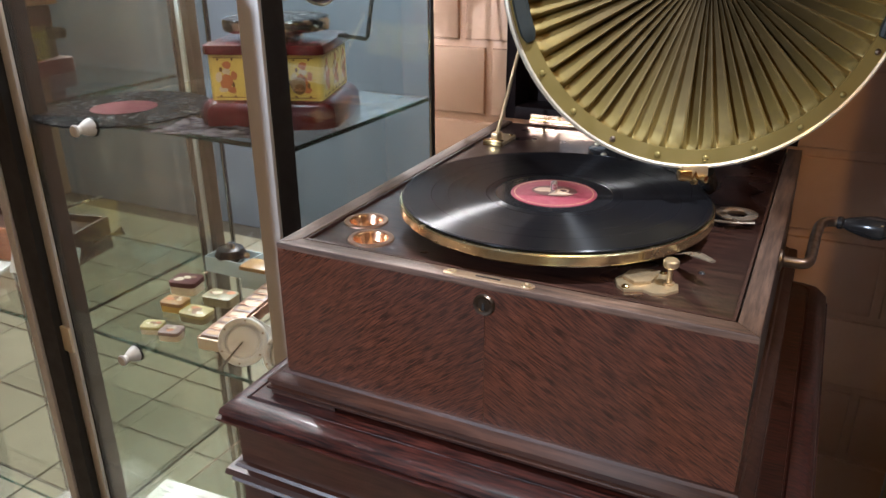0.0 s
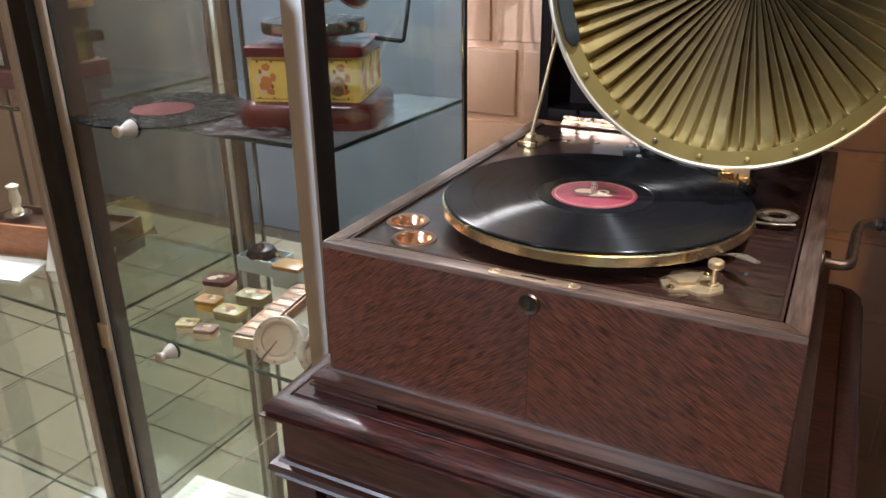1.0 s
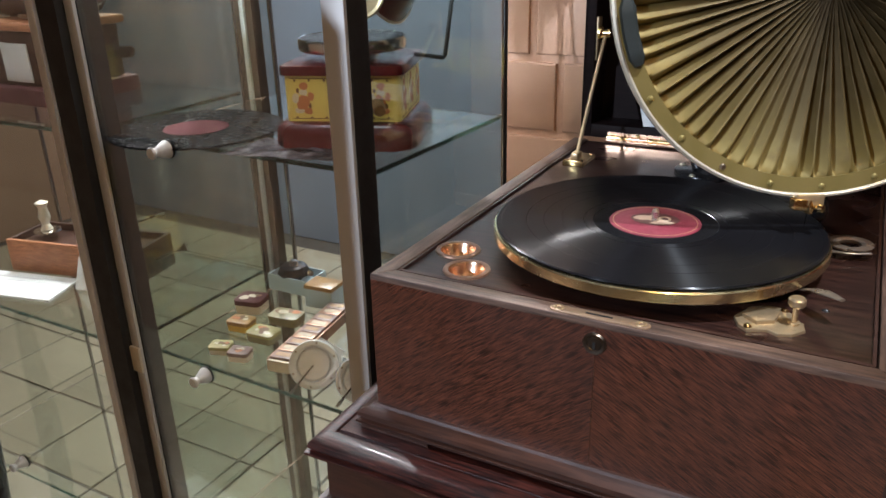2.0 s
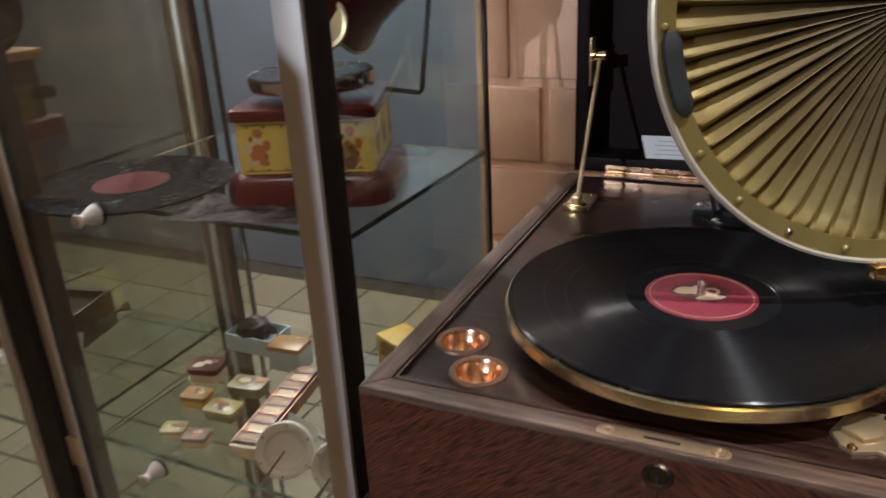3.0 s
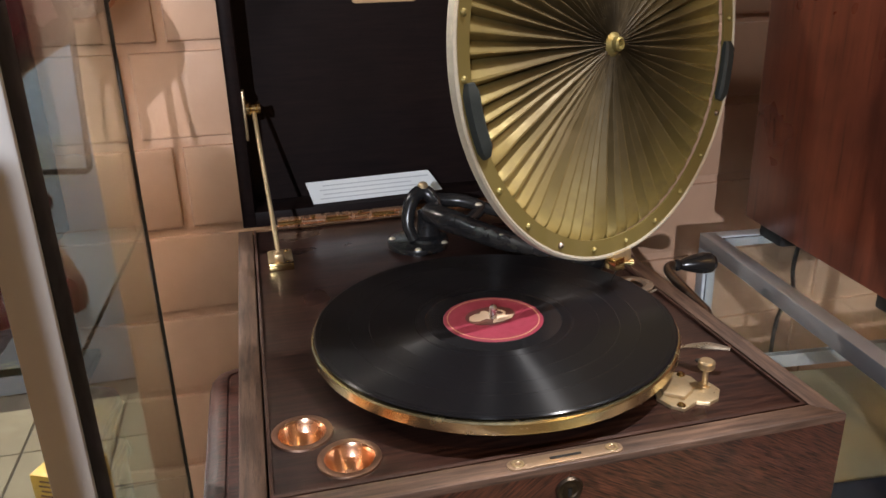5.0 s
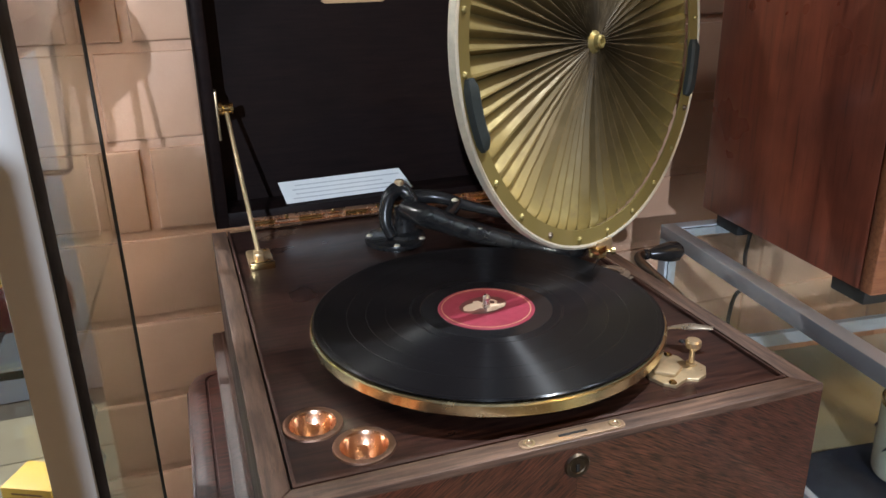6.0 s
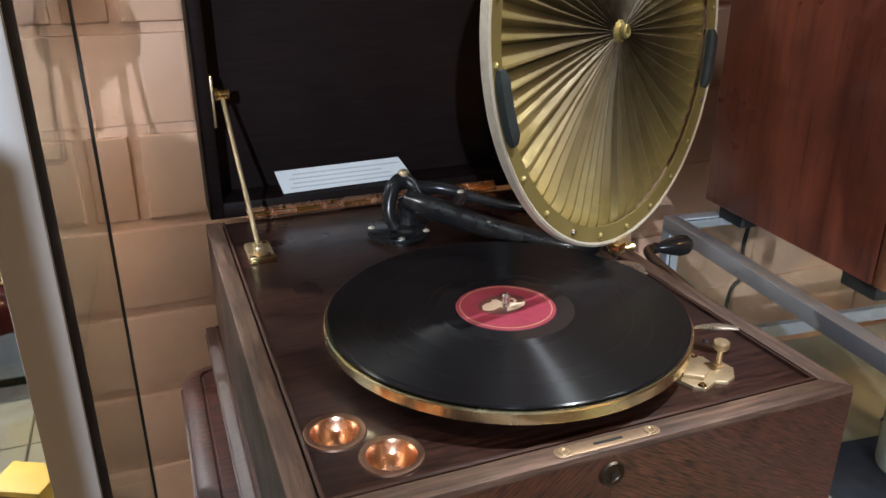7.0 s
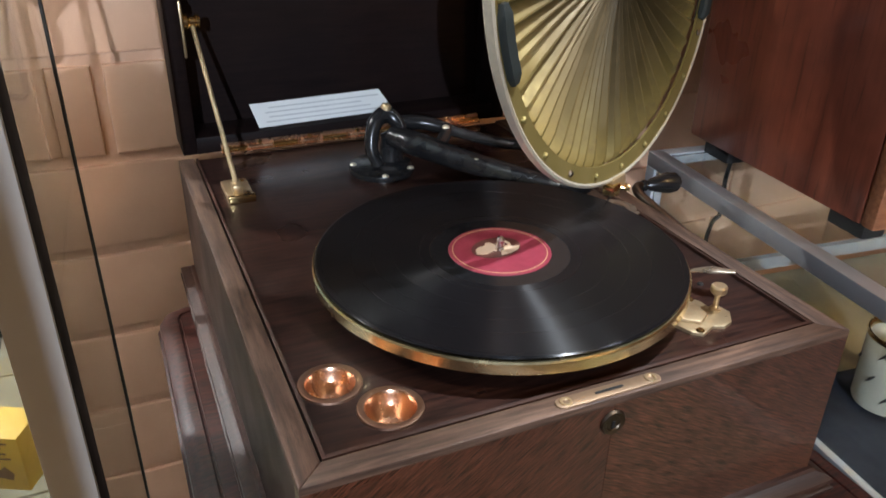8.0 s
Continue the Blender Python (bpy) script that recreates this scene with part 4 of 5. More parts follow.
tgp("base", plate(rounded(-0.085, 0.085, -0.085, 0.085, 0.030, 8), 0.0, 0.032, bevel=0.019, seg=5), TINRED, None, "glossy maroon tin base")
body = tgp("body", plate(rounded(-0.068, 0.068, -0.068, 0.068, 0.008), 0.030, 0.086), TINYELLOW, None, "yellow tin sides with printed figures")
tgp("top", plate(rounded(-0.073, 0.073, -0.073, 0.073, 0.012), 0.086, 0.098, bevel=0.005), TINRED, None, "maroon tin top")
tgp("platter", lathe([(0, 0.098), (0.030, 0.099), (0.030, 0.107), (0.064, 0.108), (0.0655, 0.112), (0.0655, 0.120), (0.064, 0.1225), (0.062, 0.1215), (0.060, 0.1205)], n=64), CHROME, None, "silvery turntable")
tgp("platter_felt", lathe([(0.0625, 0.1222), (0, 0.1222)], n=48), SHELLACOLD, None, "dark disc on the turntable")
prng = random.Random(11)


def blot(cx, cy, rx, ry, k=11):
    return [(cx + rx * prng.uniform(0.75, 1.2) * math.cos(a), cy + ry * prng.uniform(0.8, 1.15) * math.sin(a)) for a in (2 * math.pi * i / k for i in range(k))]


for face in range(4):
    FM = pose(0, 0, 0, 0, 0, 90 * face) @ pose(0, -0.0682, 0.058, 90, 0, 0)
    for y in (-0.0235, 0.0235):
        tgp("printed_line", plate([(-0.060, y), (0.060, y), (0.060, y + 0.0009), (-0.060, y + 0.0009)], 0, 0.0002, FM), PRINTBROWN, body)
        for k in range(7):
            tgp("printed_dot", plate(blot(-0.054 + 0.018 * k, y * 0.93, 0.0016, 0.0016, 8), 0, 0.00025, FM), PRINTBROWN, body)
    for k in range(3):
        cx = -0.043 + 0.043 * k + prng.uniform(-0.003, 0.003)
        for dx, dy, rx, ry, mat in ((0.0, -0.004, 0.0085, 0.0095, PRINTORANGE), (-0.004, -0.013, 0.0065, 0.0045, PRINTCREAM), (0.006, -0.014, 0.0055, 0.004, PRINTORANGE), (0.001, 0.008, 0.0052, 0.005, PRINTCREAM),
                                    (0.002, 0.0155, 0.0048, 0.0048, PRINTORANGE), (-0.009, 0.001, 0.0042, 0.006, PRINTCREAM), (0.010, 0.003, 0.004, 0.0055, PRINTORANGE), (0.002, -0.002, 0.0028, 0.004, PRINTBROWN), (-0.006, 0.010, 0.002, 0.003, PRINTBROWN), (0.008, -0.008, 0.002, 0.0035, PRINTBROWN)):
            tgp("printed_patch", plate(blot(cx + dx, dy, rx, ry), 0, 0.0003 + 0.00004 * prng.randrange(8), FM), mat, body)
tgp("crank", tube([(0.020, -0.066, 0.064), (0.020, -0.080, 0.064), (0.022, -0.086, 0.060), (0.045, -0.090, 0.055)], 0.003, 10), CRANK)
tgp("crank_knob", lathe([(0.004, 0), (0.009, 0.004), (0.008, 0.020), (0.006, 0.032), (0, 0.033)], n=18, m=pose(0.045, -0.088, 0.055, 90, 0, 20)), PRINTBROWN, None, "dark wooden crank knob")
part("arm_rod", tube([(-0.625, 0.875, 1.258), (-0.581, 0.872, 1.256), (-0.578, 0.872, 1.259), (-0.580, 0.93, 1.425)], 0.0028, 8, 1), BLACK, tg)
sbm = pose(-0.672, 0.822, 1.338, 84, 0, 25)
sb = part("sound_box", lathe([(0, -0.006), (0.026, -0.006), (0.027, 0.002), (0, 0.003)], n=36, m=sbm), BRASS_OLD, tg, "round brass sound box")
part("sound_box_ring", lathe([(0.0262, -0.007), (0.031, -0.006), (0.032, 0.003), (0.030, 0.005), (0.0262, 0.004)], n=36, closed=True, m=sbm), TANBRASS, sb, "pale metal ring")
part("sound_arm", tube([(-0.674, 0.830, 1.338), (-0.668, 0.85, 1.36), (-0.655, 0.875, 1.395), (-0.64, 0.90, 1.41)], 0.008, 10), CRANK, tg)
HM = (Vector((-0.690, 0.900, 1.397)), Vector((-0.592, 0.915, 1.420)))
hq = Matrix.Translation(HM[1]) @ (HM[0] - HM[1]).to_track_quat("Z", "Y").to_matrix().to_4x4()
hl = (HM[0] - HM[1]).length
hprof = [(0.050 + 0.055 * (0.55 * t + 0.45 * t ** 3), hl * t) for t in [i / 12 for i in range(13)]]
horn = part("horn", lathe([(0.0, -0.014), (0.02, -0.012), (0.038, -0.007)] + hprof + [(r - 0.0015, z + 0.0004) for r, z in hprof[::-1]] + [(0.0, 0.002)], n=56, m=hq), HORNRED, tg, "dark maroon flared horn")
part("horn_rim", lathe([(0.103, hl - 0.001), (0.105, hl - 0.0025), (0.107, hl), (0.105, hl + 0.0025)], n=64, closed=True, m=hq), EDGE, horn, "bright rolled rim")

# wrapped sheet under the toy, record beside it
bm = bmesh.new()
G = 22
vs = [[bm.verts.new((-0.79 + 0.16 * i / G, 0.665 + 0.09 * j / G + 0.035 * i / G, SH + 0.001 + 0.007 * noise.noise((i * 0.5, j * 0.5, 3.0)) ** 2 + (0.004 * noise.noise((i * 0.9, j * 0.8, 7.0))) ** 1 * 0.4 + 0.0016)) for j in range(G + 1)] for i in range(G + 1)]
for i in range(G):
    for j in range(G):
        bm.faces.new((vs[i][j], vs[i + 1][j], vs[i + 1][j + 1], vs[i][j + 1]))
bmesh.ops.solidify(bm, geom=bm.faces[:], thickness=0.0006)
solid("plastic_sleeve", bm, PLASTIC, (-0.72, 0.72, SH), "crumpled dark plastic sleeve on the glass shelf", "sleeve")
r2 = thing("record", (-0.928, 0.765, SH), "black record with a red label lying on the glass shelf", "record")
part("disc", lathe([(0, 0.0005), (0.124, 0.0005), (0.125, 0.0015), (0.1235, 0.0028), (0.05, 0.0026), (0, 0.0026)], (-0.928, 0.765, SH), 96), SHELLACOLD, r2, at=(-0.928, 0.765, SH))
part("label", lathe([(0, 0.0031), (0.046, 0.0031), (0.0464, 0.0026)], (-0.928, 0.765, SH), 64), LABELOLD, r2)

# small things on the lower shelf
def needle_tin(x, y, w, d, h, turn, lid_mat, side_mat, label, base=None):
    z = SL if base is None else base
    t = thing("needle_tin", (x, y, z), label, "tin", "needle tins")
    M = pose(x, y, z, 0, 0, turn)
    part("body", plate(rounded(-w / 2, w / 2, -d / 2, d / 2, min(w, d) * 0.22), 0.0, h * 0.62, M), side_mat, t)
    top = part("lid", plate(rounded(-w / 2 - 0.0008, w / 2 + 0.0008, -d / 2 - 0.0008, d / 2 + 0.0008, min(w, d) * 0.22), h * 0.62, h, M, bevel=0.002), lid_mat, t)
    r = random.Random(int(abs(x) * 1000))
    for k in range(5):
        px, py, q = r.uniform(-0.3, 0.3) * w, r.uniform(-0.3, 0.3) * d, r.uniform(0.10, 0.22) * d
        part("printed_patch", plate([(px + q * r.uniform(0.7, 1.6) * math.cos(a), py + q * r.uniform(0.6, 1.1) * math.sin(a)) for a in (2 * math.pi * i / 8 for i in range(8))], h, h + 0.0002 + 0.00006 * k, M), (PRINTBROWN, PRINTCREAM, PRINTORANGE)[k % 3], top)
    return t


needle_tin(-0.975, 0.878, 0.050, 0.042, 0.024, 12, CLOTHRED, PRINTCREAM, "faded red needle tin on the glass shelf")
needle_tin(-0.941, 0.814, 0.042, 0.030, 0.018, 8, ORANGETIN, YELLOWCARD, "orange-yellow oval needle tin on the glass shelf")
needle_tin(-0.888, 0.866, 0.056, 0.036, 0.016, 6, OLIVETIN, OLIVETIN, "olive needle tin with worn print on the glass shelf")
needle_tin(-0.883, 0.802, 0.050, 0.034, 0.016, 4, YELLOWTIN, OLIVETIN, "yellow needle tin with dark print on the glass shelf")
needle_tin(-0.917, 0.74, 0.034, 0.026, 0.014, 20, YELLOWTIN, PRINTCREAM, "small pale yellow needle tin on the glass shelf")
needle_tin(-0.874, 0.736, 0.034, 0.026, 0.016, 15, PINKTIN, PRINTCREAM, "small pinkish needle tin on the glass shelf")
needle_tin(-0.821, 0.806, 0.045, 0.03, 0.02, 30, PINKTIN, CLOTHRED, "reddish tin on the low glass shelf", 0.40)

sr = thing("needle_tray", (-0.810, 0.835, SL), "long tray holding a row of copper-coloured needle packets", "tray")
SM = pose(-0.808, 0.834, SL, 0, 0, 8)
part("tray", turned(SM, box(-0.021, 0.021, -0.1, 0.1, 0.0, 0.004, 0.001)), MOULD, sr)
for sx in (-0.0225, 0.0195):
    part("tray_side", turned(SM, box(sx, sx + 0.003, -0.1, 0.1, 0.0, 0.018, 0.0008)), COPPERDARK, sr)
for k in range(9):
    ya = -0.097 + 0.0216 * k
    pk = part("packet", turned(SM, box(-0.018, 0.018, ya, ya + 0.0205, 0.0042, 0.021, 0.0012)), COPPERDARK if k % 2 else PINKTIN, sr)
    part("packet_label", turned(SM, box(-0.012, 0.012, ya + 0.005, ya + 0.015, 0.0212, 0.0215)), PRINTCREAM if k % 2 else GOLDINK, pk)
part("end_block", turned(SM, box(-0.019, 0.019, -0.106, -0.1005, 0.0, 0.019, 0.001)), PRINTCREAM, sr)


def reproducer(x, y, z, m, r):
    t = thing("sound_box", (x, y, SL), "round silvery gramophone sound box leaning on the glass shelf", "sound box", "sound boxes")
    ringp = part("ring", lathe([(r * 0.70, 0.001), (r * 0.72, 0.005), (r * 0.82, 0.0065), (r * 0.97, 0.006), (r, 0.003), (r, -0.006), (r * 0.7, -0.006)], n=48, m=m), SILVERPAINT, t, "pale metal ring")
    part("diaphragm", lathe([(0, 0.0), (r * 0.25, 0.001), (r * 0.4, 0.0), (r * 0.6, 0.0012), (r * 0.7, -0.001)], n=48, m=m), SILVERPAINT, t)
    part("stylus_bar", tube([m @ Vector((0, 0, 0.004)), m @ Vector((-r * 0.5, -r * 0.55, 0.007)), m @ Vector((-r * 0.85, -r * 0.95, 0.008)), m @ Vector((-r * 0.98, -r * 1.08, 0.006))], [0.0012, 0.0016, 0.0028, 0.002], 8, 3), STEEL, t)
    for k in range(6):
        a = radians(60 * k + 20)
        part("screw", lathe([(0, 0.001), (0.0016, 0.0)], n=8, m=m @ Matrix.Translation((r * 0.88 * math.cos(a), r * 0.88 * math.sin(a), 0.0066))), CRANK, ringp)


rq = Vector((0.50, -0.76, 0.42)).to_track_quat("Z", "Y").to_matrix().to_4x4()
reproducer(-0.722, 0.728, 0.83, Matrix.Translation((-0.722, 0.728, SL + 0.0335)) @ rq, 0.036)
reproducer(-0.645, 0.728, 0.81, Matrix.Translation((-0.645, 0.728, SL + 0.0300)) @ rq, 0.032)

pc = thing("folded_card", (-0.757, 0.806, SL), "small white folded card on the glass shelf", "card")
for sgn in (1, -1):
    part("leaf", plate([(-0.032, 0), (0.032, 0), (0.032, 0.024), (-0.032, 0.024)], 0, 0.0006, pose(-0.750, 0.806 - 0.010 * sgn, SL + 0.0004, 66 * sgn, 0, -18)), PAPER, pc)

bb = thing("card_box", (-0.962, 0.985, SL), "pale blue open card box holding a chrome and black part", "box")
for b4 in ((-1.005, -0.915, 0.958, 0.960, 0.0, 0.030), (-1.005, -0.915, 1.014, 1.016, 0.0, 0.030), (-1.005, -1.003, 0.960, 1.014, 0.0, 0.030), (-0.917, -0.915, 0.960, 1.014, 0.0, 0.030), (-1.003, -0.917, 0.960, 1.014, 0.0, 0.002)):
    part("panel", box(*b4[:4], SL + b4[4], SL + b4[5]), PALEBLUE, bb)
gp = thing("chrome_part", (-0.965, 0.987, SL + 0.002), "round chrome and black gramophone part lying in a box", "metal part")
part("shell", lathe([(0, 0.046), (0.012, 0.045), (0.024, 0.040), (0.030, 0.028), (0.026, 0.014), (0.020, 0.0)], (-0.967, 0.987, SL + 0.002), 32), BLACKENAMEL, gp)
part("boss", lathe([(0, 0.054), (0.006, 0.053), (0.009, 0.048), (0.010, 0.040)], (-0.962, 0.984, SL + 0.002), 20), CHROME, gp)
part("nozzle", tube([(-0.945, 0.985, SL + 0.02), (-0.93, 0.985, SL + 0.03), (-0.922, 0.98, SL + 0.038)], [0.009, 0.008, 0.006], 12), CHROME, gp)
cb = thing("packet_box", (-0.873, 0.945, SL), "small box with an orange lid and pale sides", "box")
part("body", turned(pose(-0.870, 0.950, SL, 0, 0, 4), box(-0.028, 0.028, -0.02, 0.02, 0, 0.034, 0.001)), PALEBLUE, cb)
part("lid", turned(pose(-0.870, 0.950, SL, 0, 0, 4), box(-0.0285, 0.0285, -0.0205, 0.0205, 0.0342, 0.042, 0.001)), ORANGETIN, cb)
yb = thing("yellow_box", (-0.685, 0.976, SL), "yellow printed card box standing on the glass shelf", "box")
YM = pose(-0.685, 0.976, SL, 0, 0, -27)
body = part("carton", turned(YM, box(-0.032, 0.032, -0.026, 0.026, 0, 0.074, 0.0012)), YELLOWCARD, yb)
for k in range(4):
    part("print_bar", turned(YM, box(-0.022 + 0.003 * (k % 2), 0.020 - 0.004 * (k % 3), -0.0264, -0.0261, 0.044 + 0.007 * k, 0.0465 + 0.007 * k)), PRINTBROWN, body)
part("printed_picture", plate([(-0.018, 0.010), (-0.010, 0.022), (0.0, 0.018), (0.010, 0.026), (0.019, 0.016), (0.016, 0.007), (0.0, 0.010), (-0.012, 0.005)], 0, 0.0003, YM @ pose(0, -0.0261, 0.008, 90, 0, 0)), PRINTBROWN, body)

lf = thing("leaflet", (-0.95, 0.75, 0.40), "white typed sheet lying on the low glass shelf", "paper")
FMX = pose(-0.955, 0.760, 0.4008, 0, 0, 4) @ Matrix.Scale(1.2, 4)
sheet = part("sheet", plate([(-0.075, -0.055), (0.075, -0.055), (0.075, 0.055), (-0.075, 0.055)], 0, 0.0008, FMX), PAPER, lf)
for k in range(9):
    part("print_bar", plate([(-0.062, 0.040 - 0.010 * k), (0.06 - 0.013 * (k % 3), 0.040 - 0.010 * k), (0.06 - 0.013 * (k % 3), 0.0415 - 0.010 * k), (-0.062, 0.0415 - 0.010 * k)], 0.0008, 0.0011, FMX), INK, sheet)

# ---- things in the second case ----
wx = thing("wooden_box", (-1.36, 0.90, SL), "orange-brown wooden box with a metal arm across the top", "box")
BM = pose(-1.40, 0.885, SL, 0, 0, 12)
for nm, b6 in (("front", (-0.15, 0.15, -0.055, -0.047, 0, 0.066)), ("back", (-0.15, 0.15, 0.047, 0.055, 0, 0.066)), ("end", (-0.15, -0.142, -0.047, 0.047, 0, 0.066)), ("end", (0.142, 0.15, -0.047, 0.047, 0, 0.066)), ("bottom", (-0.142, 0.142, -0.047, 0.047, 0, 0.006)), ("deck", (-0.142, 0.142, -0.047, 0.047, 0.046, 0.052))):
    part(nm, turned(BM, box(*b6, 0.001)), ORANGEWOOD if nm == "front" else MAHOG_DARK, wx)
part("arm", tube([BM @ Vector(v) for v in ((-0.02, -0.01, 0.075), (0.05, 0.005, 0.082), (0.14, 0.06, 0.105))], [0.004, 0.0035, 0.002], 10, 3), STEEL, wx)
part("arm_post", tube([BM @ Vector(v) for v in ((0.02, 0, 0.05), (0.02, 0, 0.115))], 0.0035, 10, 1), STEEL, wx)
part("crank", tube([BM @ Vector(v) for v in ((0.15, 0.0, 0.03), (0.185, 0.02, 0.045), (0.20, 0.03, 0.05))], [0.003, 0.003, 0.010], 10, 3), CRANK, wx)
lb = thing("label_card", (-1.262, 0.806, SL), "white printed label card standing on the glass shelf", "card")
part("leaf", plate([(-0.075, 0), (0.075, 0), (0.075, 0.062), (-0.075, 0.062)], 0, 0.0008, pose(-1.262, 0.806, SL + 0.0004, 68, 0, 10)), PAPER, lb)
part("print_bar", plate([(-0.06, 0.045), (0.0, 0.045), (0.0, 0.049), (-0.06, 0.049)], 0.0008, 0.0011, pose(-1.262, 0.806, SL + 0.0004, 68, 0, 10)), INK, lb)
bk2 = thing("booklet", (-1.46, 0.74, SL), "open white booklet lying on the glass shelf", "booklet")
part("pages", plate([(-0.11, -0.045), (0.11, -0.05), (0.10, 0.045), (-0.10, 0.05)], 0, 0.004, pose(-1.45, 0.755, SL + 0.0003, 0, 0, 14), bevel=0.001), PAPER, bk2)
for k in range(5):
    part("print_bar", plate([(-0.085, -0.03 + 0.014 * k), (0.08 - 0.02 * (k % 2), -0.03 + 0.014 * k), (0.08 - 0.02 * (k % 2), -0.027 + 0.014 * k), (-0.085, -0.027 + 0.014 * k)], 0.0042, 0.0045, pose(-1.45, 0.755, SL + 0.0003, 0, 0, 14)), INK, bk2)
fg = thing("metal_stand", (-1.52, 0.93, SL + 0.066), "small polished metal stand on top of the wooden box", "metal part")
part("foot", lathe([(0, 0.004), (0.026, 0.002), (0.027, 0.0), (0, 0.0)], (-1.50, 0.868, SL + 0.0665), 24), CHROME, fg)
part("stem", lathe([(0.012, 0.004), (0.007, 0.015), (0.012, 0.03), (0.008, 0.05), (0.013, 0.06), (0, 0.066)], (-1.50, 0.868, SL + 0.0665), 20), EDGE, fg)
mc = thing("old_machine", (-1.36, 0.88, SH), "dark brown machine with a crank on a faded red base", "machine")
part("base", plate(rounded(-1.46, -1.275, 0.78, 0.975, 0.015), SH + 0.0003, SH + 0.028, bevel=0.006), CLOTHRED, mc, "faded red padded base")
part("body", box(-1.445, -1.295, 0.80, 0.955, SH + 0.028, SH + 0.12, 0.004), MAHOG_DARK, mc)
part("front_plate", box(-1.40, -1.33, 0.796, 0.7995, SH + 0.035, SH + 0.10, 0.0015), ALU, mc, "grey metal plate")
part("top", box(-1.455, -1.285, 0.79, 0.965, SH + 0.12, SH + 0.135, 0.004), ORANGEWOOD, mc)
part("drum", tube([(-1.46, 0.87, SH + 0.20), (-1.27, 0.87, SH + 0.20)], 0.065, 28, 1), BLACKENAMEL, mc, "large dark drum")
part("drum_stand", box(-1.40, -1.34, 0.84, 0.90, SH + 0.135, SH + 0.17, 0.003), CRANK, mc)
part("crank", tube([(-1.295, 0.88, SH + 0.07), (-1.25, 0.885, SH + 0.075), (-1.215, 0.89, SH + 0.08), (-1.195, 0.892, SH + 0.082)], [0.004, 0.004, 0.010, 0.009], 12, 3), BLACKENAMEL, mc)
sd2 = thing("black_stand", (-1.43, 0.58, FLOOR), "curved black iron stand on the tiled floor", "stand")
part("stem", tube([(-1.385, 0.60, 0.775), (-1.392, 0.595, 0.65), (-1.405, 0.59, 0.50), (-1.425, 0.585, 0.33), (-1.47, 0.58, 0.10), (-1.50, 0.58, FLOOR + 0.02)], [0.012, 0.020, 0.023, 0.022, 0.02, 0.03], 14), BLACKENAMEL, sd2)
part("foot", lathe([(0, 0.03), (0.04, 0.025), (0.10, 0.008), (0.105, 0.0)], (-1.50, 0.55, FLOOR), 28), BLACKENAMEL, sd2)
# horn propped between the case and the wall
hn = thing("loose_horn", (-0.61, 1.115, 1.40), "small dark horn with a brown rim on the block wall", "horn")
hm2 = Matrix.Translation((-0.612, 1.184, 1.44)) @ pose(0, 0, 0, 90, 0, 0)
part("bell", lathe([(0.012, 0.0), (0.016, 0.03), (0.03, 0.05), (0.058, 0.060), (0.062, 0.061), (0.058, 0.062), (0.028, 0.053), (0.010, 0.002)], n=40, closed=True, m=hm2), BLACKENAMEL, hn)
part("rim", lathe([(0.060, 0.059), (0.064, 0.058), (0.066, 0.0615), (0.062, 0.064)], n=40, closed=True, m=hm2), ORANGEWOOD, hn, "brown rolled rim")

# ---- glass counter on the right ----
KX0, KX1, KY0, KY1, KT = 0.138, 0.77, -0.35, 0.958, 1.085
ct = thing("glass_counter", (KX0, KY1, FLOOR), "glass display counter with an aluminium frame", "counter")
F = 0.02
for name, b in (("top_rail", (KX0, KX0 + F, KY0, KY1, KT - F, KT)), ("top_rail", (KX1 - F, KX1, KY0, KY1, KT - F, KT)),
                ("top_rail", (KX0 + F, KX1 - F, KY1 - F, KY1, KT - F, KT)), ("top_rail", (KX0 + F, KX1 - F, KY0, KY0 + F, KT - F, KT)),
                ("bottom_rail", (KX0, KX0 + 0.012, KY0, KY1, 0.888, 0.896)), ("bottom_rail", (KX0, KX0 + 0.012, KY0, KY1, 0.873, 0.882)),
                *[("post", (px, px + F, py, py + F, FLOOR, KT - F)) for px in (KX0, KX1 - F) for py in (KY0, KY1 - F)]):
    part(name, box(*b, 0.0015), COUNTERALU, ct)
part("pane", box(KX0 + F, KX1 - F, KY0 + F, KY1 - F, KT - 0.008, KT - 0.002), GLASS, ct, "glass top").visible_shadow = False
part("pane", box(KX0 + 0.004, KX0 + 0.008, KY0 + F, KY1 - F, 0.896, KT - F), GLASS, ct).visible_shadow = False
part("pane", box(KX0 + F, KX1 - F, KY1 - 0.012, KY1 - 0.007, 0.896, KT - F), GLASS, ct).visible_shadow = False
part("rear_track", box(KX0 + F, KX1 - F, KY1 - 0.016, KY1 - 0.003, 0.876, 0.896), COUNTERALU, ct)
part("deck", box(KX0 + 0.014, KX1 - F, KY0 + F, 0.70, 0.860, 0.872), NAVY, ct, "dark navy display deck")
part("deck", box(KX0 + 0.014, KX1 - F, 0.7015, KY1 - F, 0.860, 0.870), TANBOARD, ct, "tan rear board")
part("plinth", box(KX0 + 0.002, KX1 - 0.002, KY0 + F, KY1 - F, FLOOR, 0.858), CREAMPANEL, ct, "cream counter base")
part("prop", tube([(0.335, 0.70, 0.872), (0.335, 0.70, KT - 0.008)], 0.011, 14, 1), BLACKENAMEL, ct, "dark upright")

ct.rotation_euler.z = radians(-6)

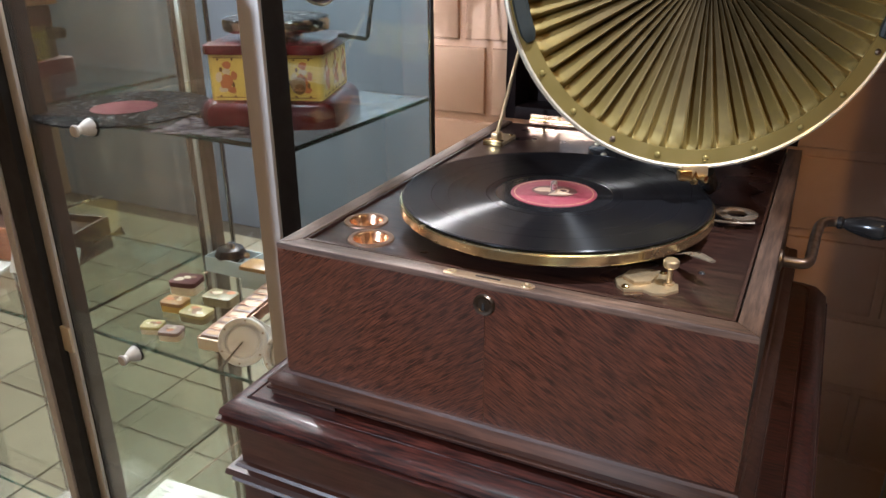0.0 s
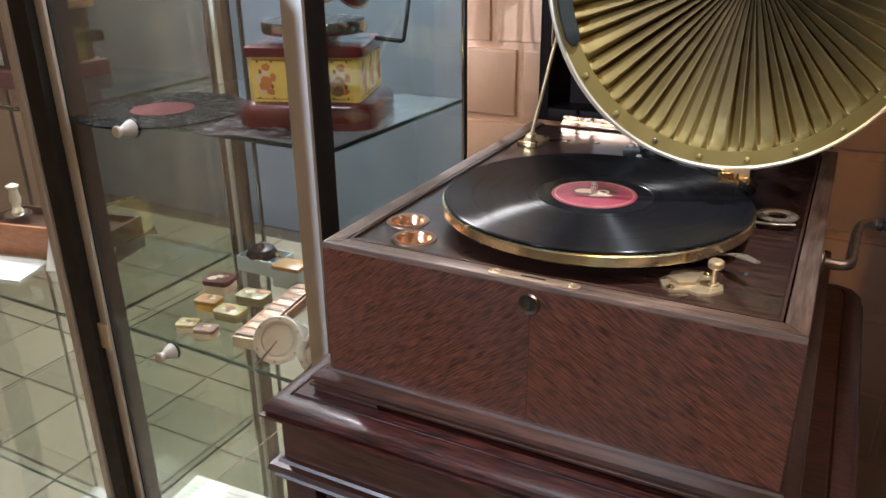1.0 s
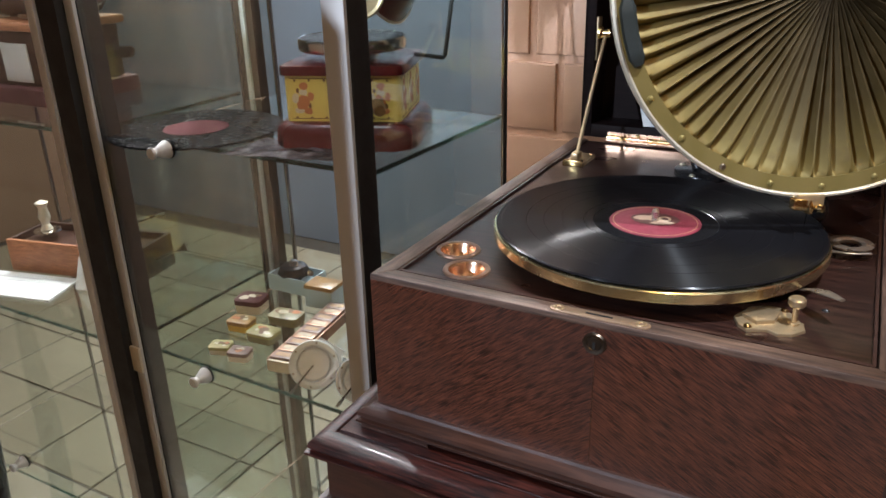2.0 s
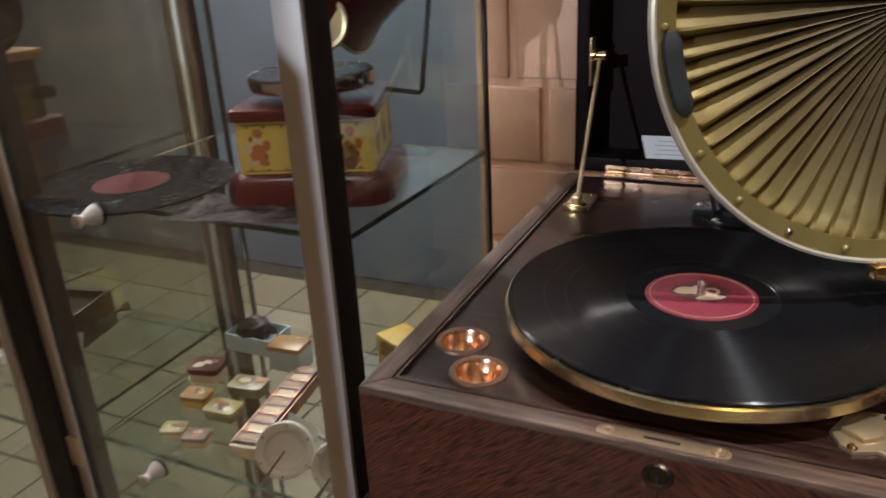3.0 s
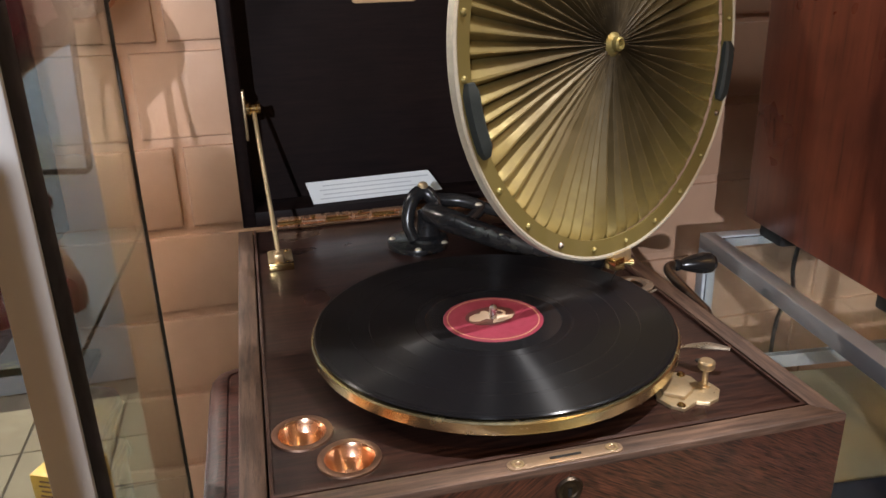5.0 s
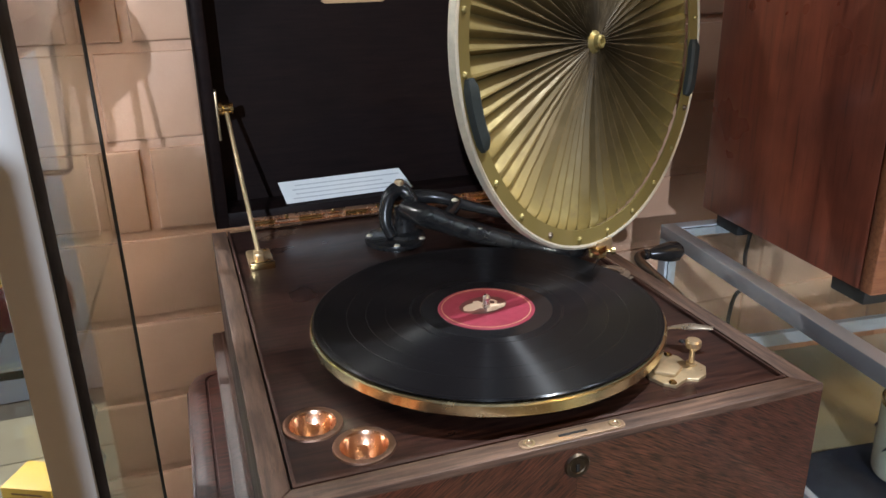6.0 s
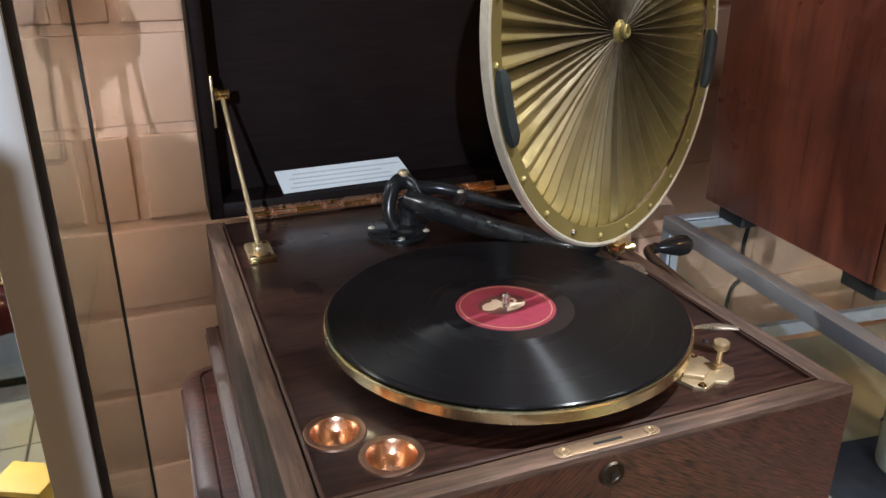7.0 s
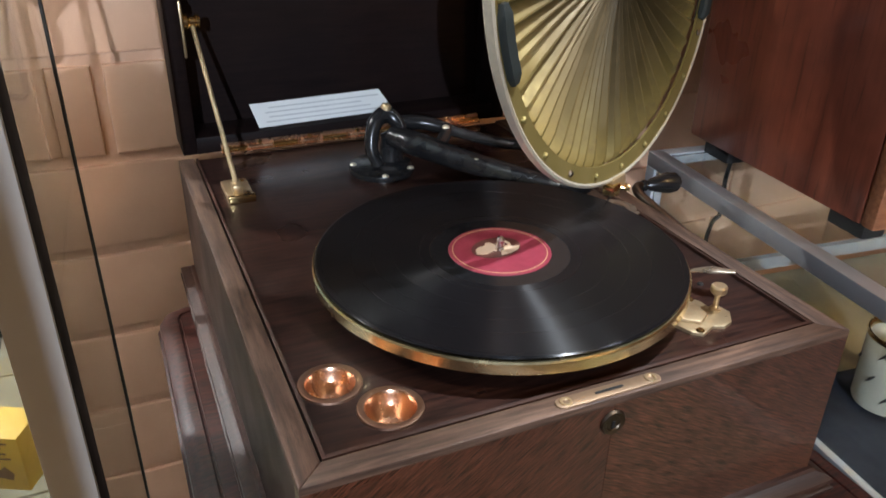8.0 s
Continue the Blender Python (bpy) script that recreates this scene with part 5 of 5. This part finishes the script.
mug = thing("mug", (0.257, 0.622, 0.872), "white mug with dark floral print and gold rim on the deck", "mug")
part("cup", lathe([(0, 0.004), (0.030, 0.002), (0.034, 0.004), (0.036, 0.010), (0.037, 0.085), (0.038, 0.094), (0.0365, 0.096), (0.034, 0.094), (0.033, 0.012), (0, 0.010)], (0.257, 0.622, 0.872), 40), CREAM, mug)
part("gold_rim", lathe([(0.0372, 0.090), (0.0386, 0.0935), (0.0375, 0.0972), (0.0362, 0.0968), (0.0340, 0.0945), (0.0338, 0.0900)], (0.257, 0.622, 0.872), 40), BRASS, mug, "gold line round the rim")
mr = random.Random(5)
for k in range(16):
    a0, z0 = mr.uniform(0, 6.28), 0.872 + mr.uniform(0.02, 0.08)
    pts = [(0.257 + 0.0375 * math.cos(a0 + 0.12 * i * mr.choice((-1, 1))), 0.622 + 0.0375 * math.sin(a0 + 0.12 * i), z0 + 0.006 * i) for i in range(4)]
    part("floral_print", tube(pts, [0.0005, 0.0016, 0.0012, 0.0004], 6, 3), INKBLACK, mug)
solid("cable", tube([(0.33, 0.965, KT + 0.006), (0.325, 0.985, KT - 0.02), (0.318, 0.992, 1.0), (0.322, 0.99, 0.95), (0.300, 0.988, 0.90), (0.30, 0.99, 0.6), (0.30, 1.05, FLOOR + 0.004)], 0.0032, 8), BLACK, (0.31, 0.99, FLOOR), "thin black electric cable hanging behind the counter", "cable")

WX0, WX1, WY0, WY1, WZ = 0.199, 0.62, 0.636, 0.953, 1.103
wb = thing("wooden_cabinet", (WX0, WY1, KT), "tall red-brown veneered wooden cabinet on the glass counter", "cabinet")
part("side", box(WX0, WX0 + 0.018, WY0 + 0.018, WY1, WZ, 1.62, 0.004), WALNUT, wb)
part("side", box(WX1 - 0.018, WX1, WY0 + 0.018, WY1, WZ, 1.62, 0.004), WALNUT, wb)
part("front", box(WX0, WX1, WY0, WY0 + 0.018, WZ, 1.62, 0.004), ORANGEWOOD, wb, "paler orange front")
part("top", box(WX0 + 0.018, WX1 - 0.018, WY0 + 0.018, WY1, 1.60, 1.62), WALNUT, wb)
part("bottom", box(WX0 + 0.018, WX1 - 0.018, WY0 + 0.018, WY1, WZ, WZ + 0.012), WALNUT, wb)
for fx in (WX0 + 0.012, WX1 - 0.042):
    for fy in (WY0 + 0.02, WY1 - 0.07):
        part("foot", box(fx, fx + 0.03, fy, fy + 0.05, KT - 0.002, WZ, 0.002), BLACK, wb)

wb.rotation_euler.z = radians(-5.5)

# ---- wall blocks ----
COURSE, JOINT = 0.1235, 0.0125
ODD = [WALL_END, -0.522, -0.211, 0.105, 0.50, 0.816, 1.132, 1.448, 1.764, 2.08, 2.49]
EVEN = [WALL_END, -0.570, -0.369, -0.053, 0.47, 0.786, 1.102, 1.418, 1.734, 2.05, 2.49]
shared = {}
k0 = math.floor((FLOOR - 1.2155) / COURSE)
for k in range(k0, math.ceil((CEIL - 1.2155) / COURSE)):
    z0, z1 = max(FLOOR, 1.2155 + k * COURSE), min(CEIL, 1.2155 + (k + 1) * COURSE)
    xs = (EVEN if k % 2 == 0 else ODD) if k > -2 else [v for v in (EVEN if k % 2 == 0 else ODD) if v not in (-0.522, -0.570)]
    for xa, xb in zip(xs, xs[1:]):
        key = (round(xb - xa, 3), round(z1 - z0, 3))
        if key not in shared:
            w, h = xb - xa - JOINT, z1 - z0 - JOINT
            bm = box(-w / 2, w / 2, -0.008, 0.0, -h / 2, h / 2)
            front = [e for e in bm.edges if all(v.co.y < -0.007 for v in e.verts)]
            bmesh.ops.bevel(bm, geom=front, offset=0.004, segments=2, affect="EDGES", profile=0.5)
            shared[key] = mesh_of("block", bm, BLOCK)
        ob = new("block", shared[key])
        ob.parent = wall_back
        ob.location = Vector(((xa + xb) / 2, WALL_Y + 0.002, (z0 + z1) / 2)) - wall_back.location

# ---- floor tiles ----
T = 0.301
bm = box(-T / 2 + 0.004, T / 2 - 0.004, -T / 2 + 0.004, T / 2 - 0.004, -0.006, 0.0)
bmesh.ops.bevel(bm, geom=[e for e in bm.edges if all(v.co.z > -0.001 for v in e.verts)], offset=0.002, segments=1, affect="EDGES")
tile_mesh = mesh_of("tile", bm, TILE)
rest = []
for i in range(-9, 14):
    for j in range(-19, 6):
        x, y = -1.609 + T * (i + 0.5), 1.374 + T * (j + 0.5)
        if -3.6 < x < -0.5 and -0.9 < y < 2.95:
            ob = new("tile", tile_mesh)
            ob.parent = floor
            ob.location = Vector((x, y, FLOOR)) - floor.location
        elif -4.0 < x < 2.4 and -4.2 < y < 2.9:
            rest.append((x, y))
verts, faces = [], []
for x, y in rest:
    h = T / 2 - 0.004
    n0 = len(verts)
    verts += [(x - h, y - h, 0), (x + h, y - h, 0), (x + h, y + h, 0), (x - h, y + h, 0), (x - h, y - h, -0.006), (x + h, y - h, -0.006), (x + h, y + h, -0.006), (x - h, y + h, -0.006)]
    faces += [(n0, n0 + 1, n0 + 2, n0 + 3)] + [(n0 + a, n0 + 4 + a, n0 + 4 + (a + 1) % 4, n0 + (a + 1) % 4) for a in range(4)]
me = bpy.data.meshes.new("far_tiles")
me.from_pydata(verts, [], faces)
me.materials.append(TILE)
ob = new("far_tiles", me)
ob.parent = floor
tagged(ob, kind="stuff")
